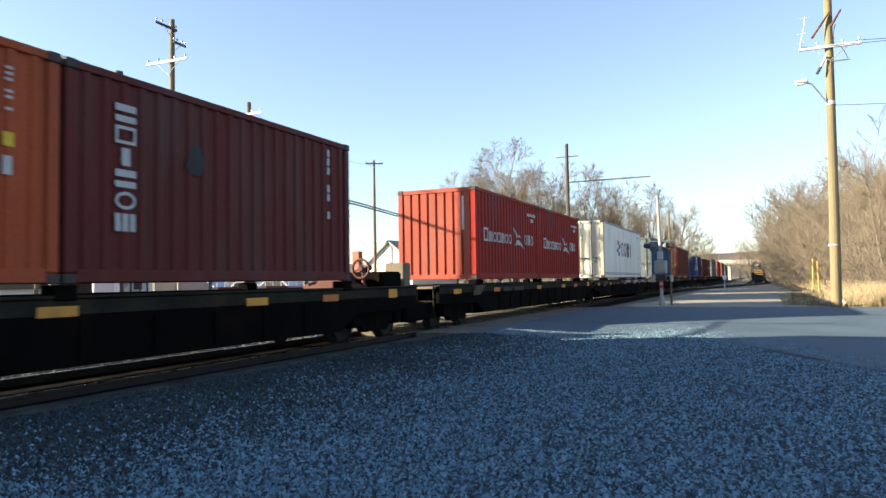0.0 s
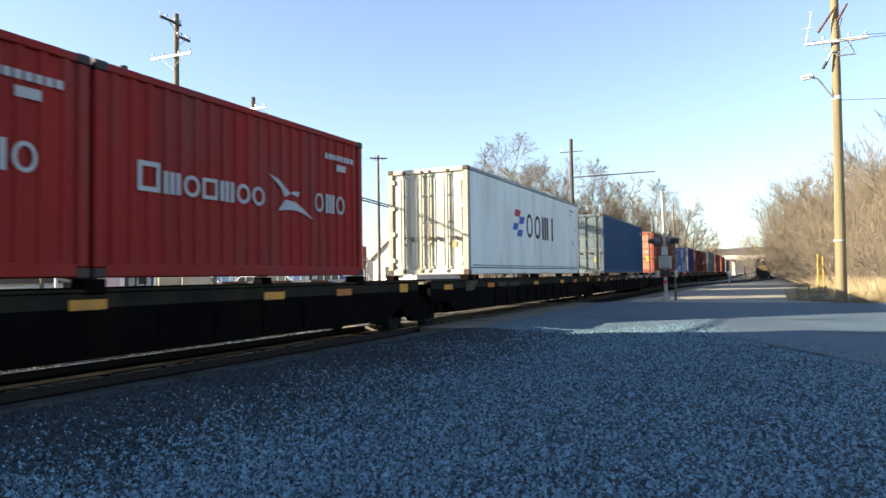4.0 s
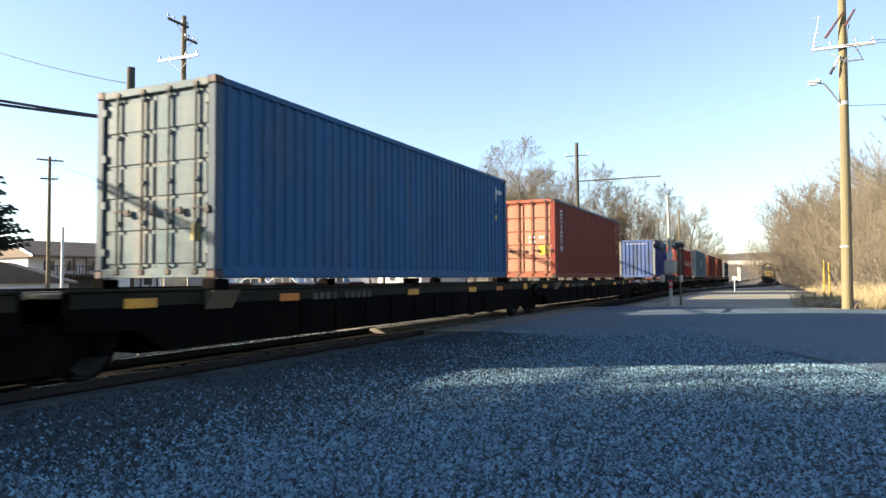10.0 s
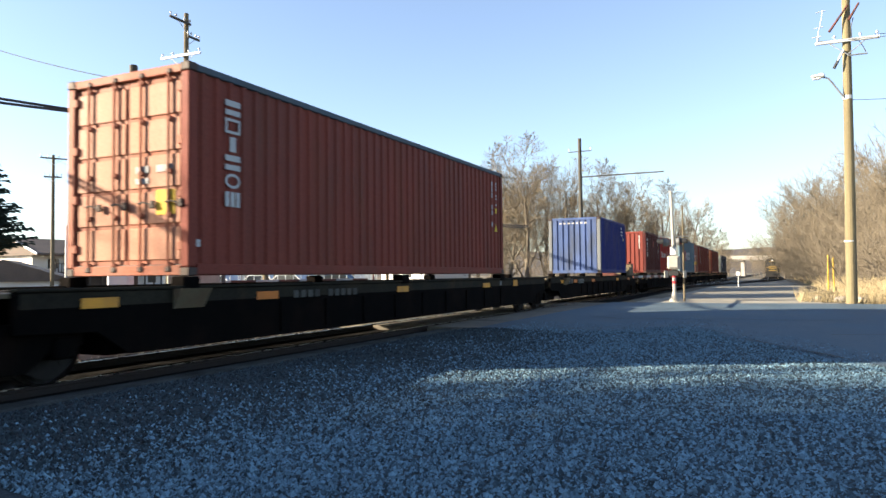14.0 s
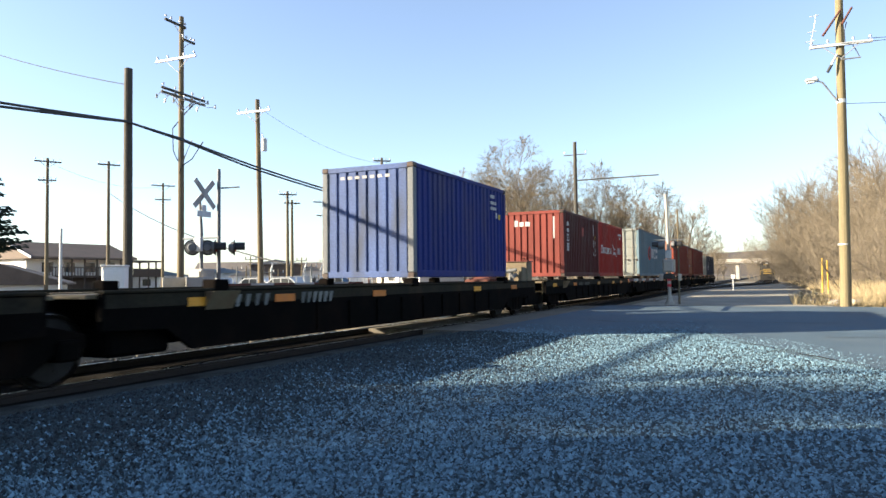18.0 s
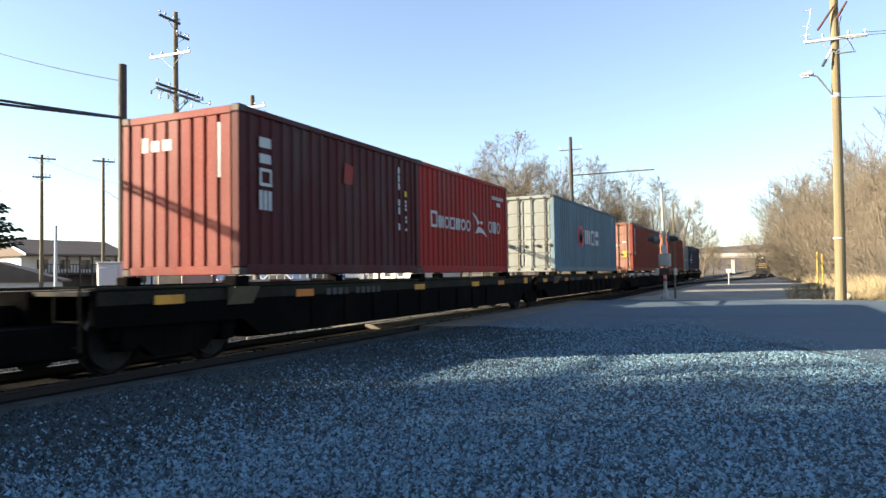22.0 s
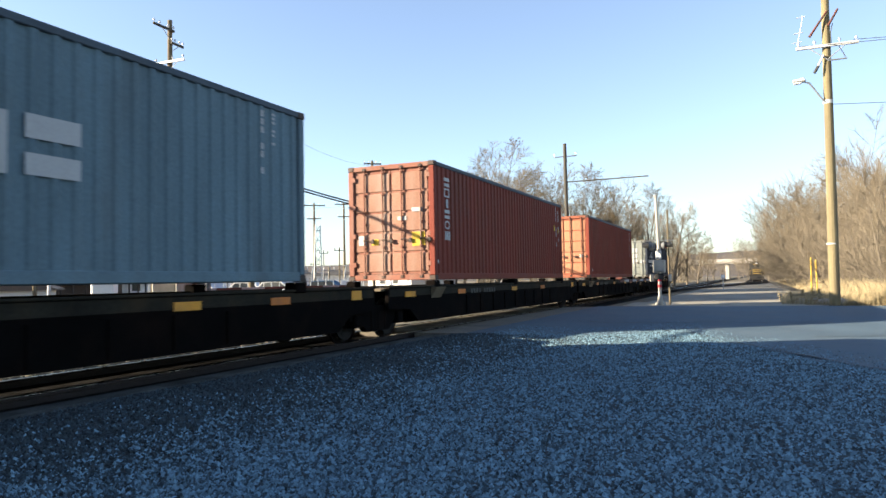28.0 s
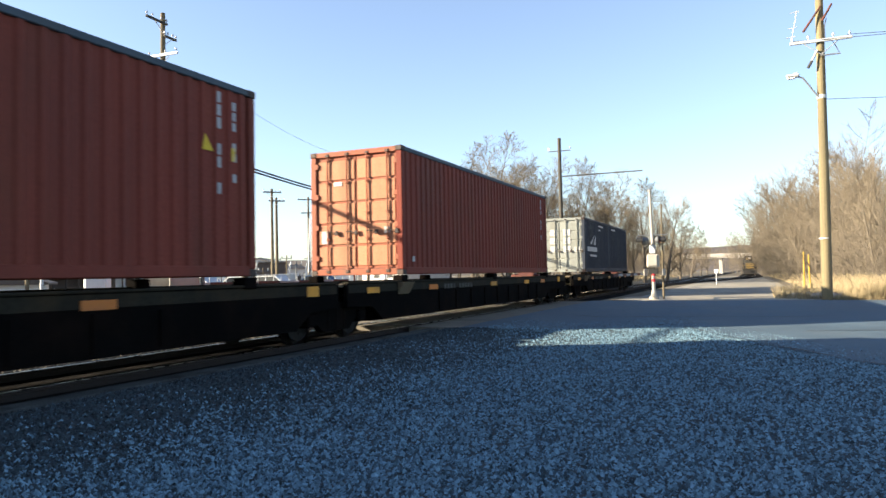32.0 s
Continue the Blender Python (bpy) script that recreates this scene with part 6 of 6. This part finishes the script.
for i in range(7):
    k0, k1 = 1 - 0.5 * i / 7, 1 - 0.5 * (i + 1) / 7
    for s_ in (-1, 1):
        lat.tube((-0.45 * k0 * s_, -0.45 * k0, i), (0.45 * k1 * s_, -0.45 * k1, i + 1), 0.035, n=4)
        lat.tube((-0.45 * k0, 0.45 * k0, i + 0.5), (0.45 * k0, 0.45 * k0, i + 0.5), 0.035, n=4)
part("tower", lat, M["grate"], sub, "grey lattice tower", at=(0.4, 1.0, 0))


er = random.Random(17)
for i in range(15):
    px, py = on_bearing(-41.2 + i * 0.62 + er.uniform(-0.2, 0.2), 60 + er.uniform(0, 14))
    h = er.choice((1.7, 2.2, 2.6, 3.4, 4.6))
    g = thing("switch_post", "dark steel switch post with insulators in the electrical yard", "post", "switch posts", at=(px, py, 0), turn=er.uniform(20, 50))
    part("shaft", Build().tube((0, 0, -0.1), (0, 0, h), 0.07, 0.055, 8), M["old_pole"] if i % 3 else M["mech"], g)
    part("crossarm", Build().box(-0.5, 0.5, -0.03, 0.03, h - 0.35, h - 0.28, 0.006), M["mech"], g)
    for x in (-0.44, 0.0, 0.44):
        part("insulator", Build().tube((x, 0, h - 0.28), (x, 0, h - 0.02), 0.05, 0.03, 8), M["grate"] if i % 2 else M["black_metal"], g)
fence = thing("yard_fence", "low pale metal fence of the electrical yard", "fence", at=(*on_bearing(-37, 52), 0), turn=37)
for i in range(34):
    part("post", Build().tube((-9 + i * 0.55, 0, -0.1), (-9 + i * 0.55, 0, 1.5), 0.028, n=6), M["grate"], fence)
for z in (0.3, 1.45):
    part("rail", Build().tube((-9, 0, z), (9.2, 0, z), 0.022, n=6), M["grate"], fence)

# ---- parked cars across the tracks ----
def parked_car(x, y, turn, material, label):
    c = thing("parked_car", label, "car", "parked cars", at=(x, y, 0), turn=turn)
    body = Build().prism([(-2.2, 0.35), (-2.2, 0.75), (-1.5, 0.9), (-0.9, 1.4), (0.7, 1.42), (1.3, 0.95), (2.1, 0.85), (2.2, 0.5), (2.1, 0.35)], 1, -0.86, 0.86)
    part("body", body, material, c)
    for y0, y1 in ((-0.87, -0.8), (0.8, 0.87)):
        part("window", Build().prism([(-1.35, 0.93), (-0.85, 1.33), (0.65, 1.35), (1.15, 0.95)], 1, y0, y1), M["glass"], c)
    for xx in (-1.4, 1.4):
        for yw in (-0.8, 0.8):
            w = part("wheel", Build().tube((xx, yw - 0.1, 0.32), (xx, yw + 0.1, 0.32), 0.32, n=18), M["tyre"], c)
            part("rim", Build().tube((xx, yw - 0.105, 0.32), (xx, yw + 0.105, 0.32), 0.19, n=12), M["steel"], w)
    for yw in (-0.6, 0.6):
        part("headlight", Build().box(2.14, 2.21, yw - 0.15, yw + 0.15, 0.6, 0.72, 0.01), M["white_metal"], c)
        part("tail_light", Build().box(-2.21, -2.17, yw - 0.12, yw + 0.12, 0.6, 0.75, 0.01), M["lamp_red"], c)


for az, r, m, lab in ((-44.4, 66, "white_metal", "white parked car behind the tracks"), (-42.6, 62, "silver", "silver parked car behind the tracks"),
                      (-39.6, 64, "white_metal", "white parked car behind the tracks"), (-37.3, 58, "silver", "silver parked car behind the tracks"), (-33.6, 60, "c_blue", "blue parked car behind the tracks")):
    x, y = on_bearing(az, r)
    parked_car(x, y, 25 - az % 7 * 4, M[m], lab)

# ---- evergreen ----
ev = thing("evergreen_tree", "dark green spruce beside the lot", "tree", at=(*on_bearing(-60.5, 33), 0))
part("trunk", Build().tube((0, 0, -0.2), (0, 0, 9.0), 0.17, 0.02, 10), M["bark"], ev)
er = np.random.default_rng(4)
nb = Build()
for i in range(1500):
    z = 2.25 + 6.7 * er.uniform() ** 1.25
    full = 2.75 * (9.1 - z) / 6.3 if z > 2.8 else 2.75 * (0.6 + 0.4 * (z - 2.25) / 0.55)
    reach = full * er.uniform(0.55, 1.12)
    a = er.uniform(0, 6.28)
    p, d = Vector((0, 0, z)), Vector((math.cos(a), math.sin(a), 0.06)).normalized()
    side = Vector((-math.sin(a), math.cos(a), 0))
    for k in range(10):
        u = 0.25 + 0.75 * k / 9
        q = p + d * reach * u + Vector((0, 0, -0.16 * reach * u + 0.10 * reach * u ** 3))
        for s_ in (-1, 1):
            e = q + side * s_ * (0.42 * (1.2 - u)) * er.uniform(0.7, 1.2) + d * 0.24 + Vector((0, 0, er.uniform(-0.12, 0.02)))
            nb.add([tuple(q - d * 0.1), tuple(e), tuple(q + d * 0.1 + Vector((0, 0, 0.05)))], [(0, 1, 2)])
me = bpy.data.meshes.new("foliage")
me.from_pydata(nb.v, [], nb.f)
me.materials.append(M["needle"])
part("foliage", me, None, ev, "drooping dark green boughs")

# ---- roadside small things ----
for x, y, h, t in ((2.62, 42, 2.02, 1.0), (2.93, 42.4, 1.9, -2.0)):
    p = thing("marker_post", "slim yellow marker post in dry grass", "post", "marker posts", at=(x, y, 0))
    part("shaft", Build().tube((0, 0, -0.1), (0.02 * t, 0, h), 0.045, 0.04, 10), M["yellow_post"], p)
    part("cap", Build().tube((0.02 * t, 0, h), (0.02 * t, 0, h + 0.05), 0.047, 0.025, 10), M["yellow_post"], p)
sp = thing("trackside_sign", "small white trackside sign on a post", "sign", at=(*on_bearing(-2.36, 62), 0))
part("post", Build().tube((0, 0, -0.1), (0, 0, 1.1), 0.04, n=8), M["grate"], sp)
part("plate", Build().box(-0.15, 0.15, -0.03, 0.0, 0.95, 1.25, 0.02), M["white_metal"], sp, "white square plate")
bf = thing("broken_fence", "broken low pale timber fence in the weeds", "fence", at=(1.3, 32.2, 0), turn=8)
for i in range(4):
    o = part("post", Build().box(-0.04, 0.04, -0.04, 0.04, -0.05, 0.5 + 0.08 * (i % 2), 0.006), M["wood_pole"], bf, at=(i * 0.34, 0, 0))
    o.rotation_euler.y = radians((-8, 5, 12, -4)[i])
part("rail", Build().box(-0.1, 1.1, -0.05, -0.01, 0.3, 0.38, 0.006), M["wood_pole"], bf)
part("rail", Build().box(-0.1, 1.6, -0.05, -0.01, 0.08, 0.15, 0.006), M["wood_pole"], bf)
rr = np.random.default_rng(12)
for i in range(9):
    b = Build().box(-0.2, 0.2, -0.16, 0.16, -0.05, 0.16, 0.06)
    o = solid("rubble_block", b, M["hitch"] if i % 3 == 0 else M["concrete"], "broken reddish rubble at the pole's foot", "rubble", "rubble by the pole", at=(1.6 + rr.uniform(0, 1.9), 31.4 + rr.uniform(0, 1.6), 0.03))
    o.rotation_euler = (rr.uniform(-0.3, 0.3), rr.uniform(-0.3, 0.3), rr.uniform(0, 3))
grass("roadside_weeds", 2600, lambda r: (0.9 + 3.2 * r.uniform(), 31 + 4 * r.uniform()), 0.15, 0.7, 21)

# ---- waiting locomotive on the siding ----
loco = thing("locomotive", "dark diesel locomotive with yellow nose stripes waiting on the siding", "locomotive", at=(line_x(150), 150, 0.14))
loco.scale = (0.9, 0.9, 0.86)
part("frame", Build().box(-1.5, 1.5, 0, 17, 0.95, 1.35, 0.03), M["loco_black"], loco)
part("nose", Build().box(-0.95, 0.95, 1.2, 3.2, 1.35, 2.6, 0.12), M["loco_black"], loco, "black low nose")
for z in (1.5, 1.95, 2.4):
    part("nose_stripe", Build().box(-0.8, 0.8, 1.185, 1.198, z, z + 0.14), M["loco_yellow"], loco, "yellow nose stripe")
part("cab", Build().prism([(-1.5, 1.35), (1.5, 1.35), (1.5, 3.7), (0.9, 4.35), (-0.9, 4.35), (-1.5, 3.7)], 1, 3.2, 5.6), M["loco_black"], loco, "black cab")
for x0, x1 in ((-1.3, -0.3), (0.3, 1.3)):
    part("windscreen", Build().box(x0, x1, 3.17, 3.198, 2.8, 3.5, 0.01), M["glass"], loco)
part("headlight", Build().box(-0.25, 0.25, 3.14, 3.198, 3.75, 4.05, 0.02), M["white_metal"], loco, "pale headlight panel")
part("number_board", Build().box(-0.8, 0.8, 3.15, 3.198, 3.55, 3.72, 0.01), M["loco_yellow"], loco, "yellow panel over the windscreens")
part("hood", Build().box(-0.9, 0.9, 5.6, 16.2, 1.35, 3.9, 0.1), M["loco_black"], loco)
part("plough", Build().prism([(-0.15, 0.15), (0.25, 0.15), (0.3, 0.95), (0.0, 0.95)], 0, -1.4, 1.4), M["loco_black"], loco)
part("handrail", Build().tube((-1.35, 0.1, 1.35), (-1.35, 0.1, 2.3), 0.03, n=6).tube((1.35, 0.1, 1.35), (1.35, 0.1, 2.3), 0.03, n=6).tube((-1.35, 0.1, 2.25), (1.35, 0.1, 2.25), 0.025, n=6), M["loco_yellow"], loco, "yellow handrails")
part("coupler", Build().box(-0.15, 0.15, -0.6, 0.1, 0.7, 0.95, 0.04), M["loco_black"], loco)
for y in (3.2, 13.8):
    t = part("truck", Build().box(-1.25, 1.25, y - 2.2, y + 2.2, 0.4, 0.9, 0.05), M["loco_black"], loco)
    for dy in (-1.6, 0, 1.6):
        part("wheelset", Build().tube((-0.85, y + dy, 0.5), (0.85, y + dy, 0.5), 0.5, n=20), M["wheel"], t)


def run_at(t):
    ts = [r[0] for r in RUN]
    i = max(k for k in range(len(ts)) if ts[k] <= t)
    if i == len(ts) - 1:
        return RUN[-1][1]
    (a, u), (b, w) = RUN[i], RUN[i + 1]
    return u + (w - u) * (t - a) / (b - a)


def motions():
    """The train runs towards the camera and past it; its wheels roll without slip."""
    for ob, s in MOVING:
        x, z = ob.location.x, ob.location.z
        walk(ob, [(t, pose(x, s - d, z)) for t, d in RUN])
    turn, rows = 0.0, []
    steps = 330
    for i in range(steps + 1):
        t = 32.0 * i / steps
        rows.append((t, math.degrees(run_at(t) / 0.42)))
    for w, at in SPINNING:
        walk(w, [(t, pose(*at, a, 0, 0)) for t, a in rows])


motions()
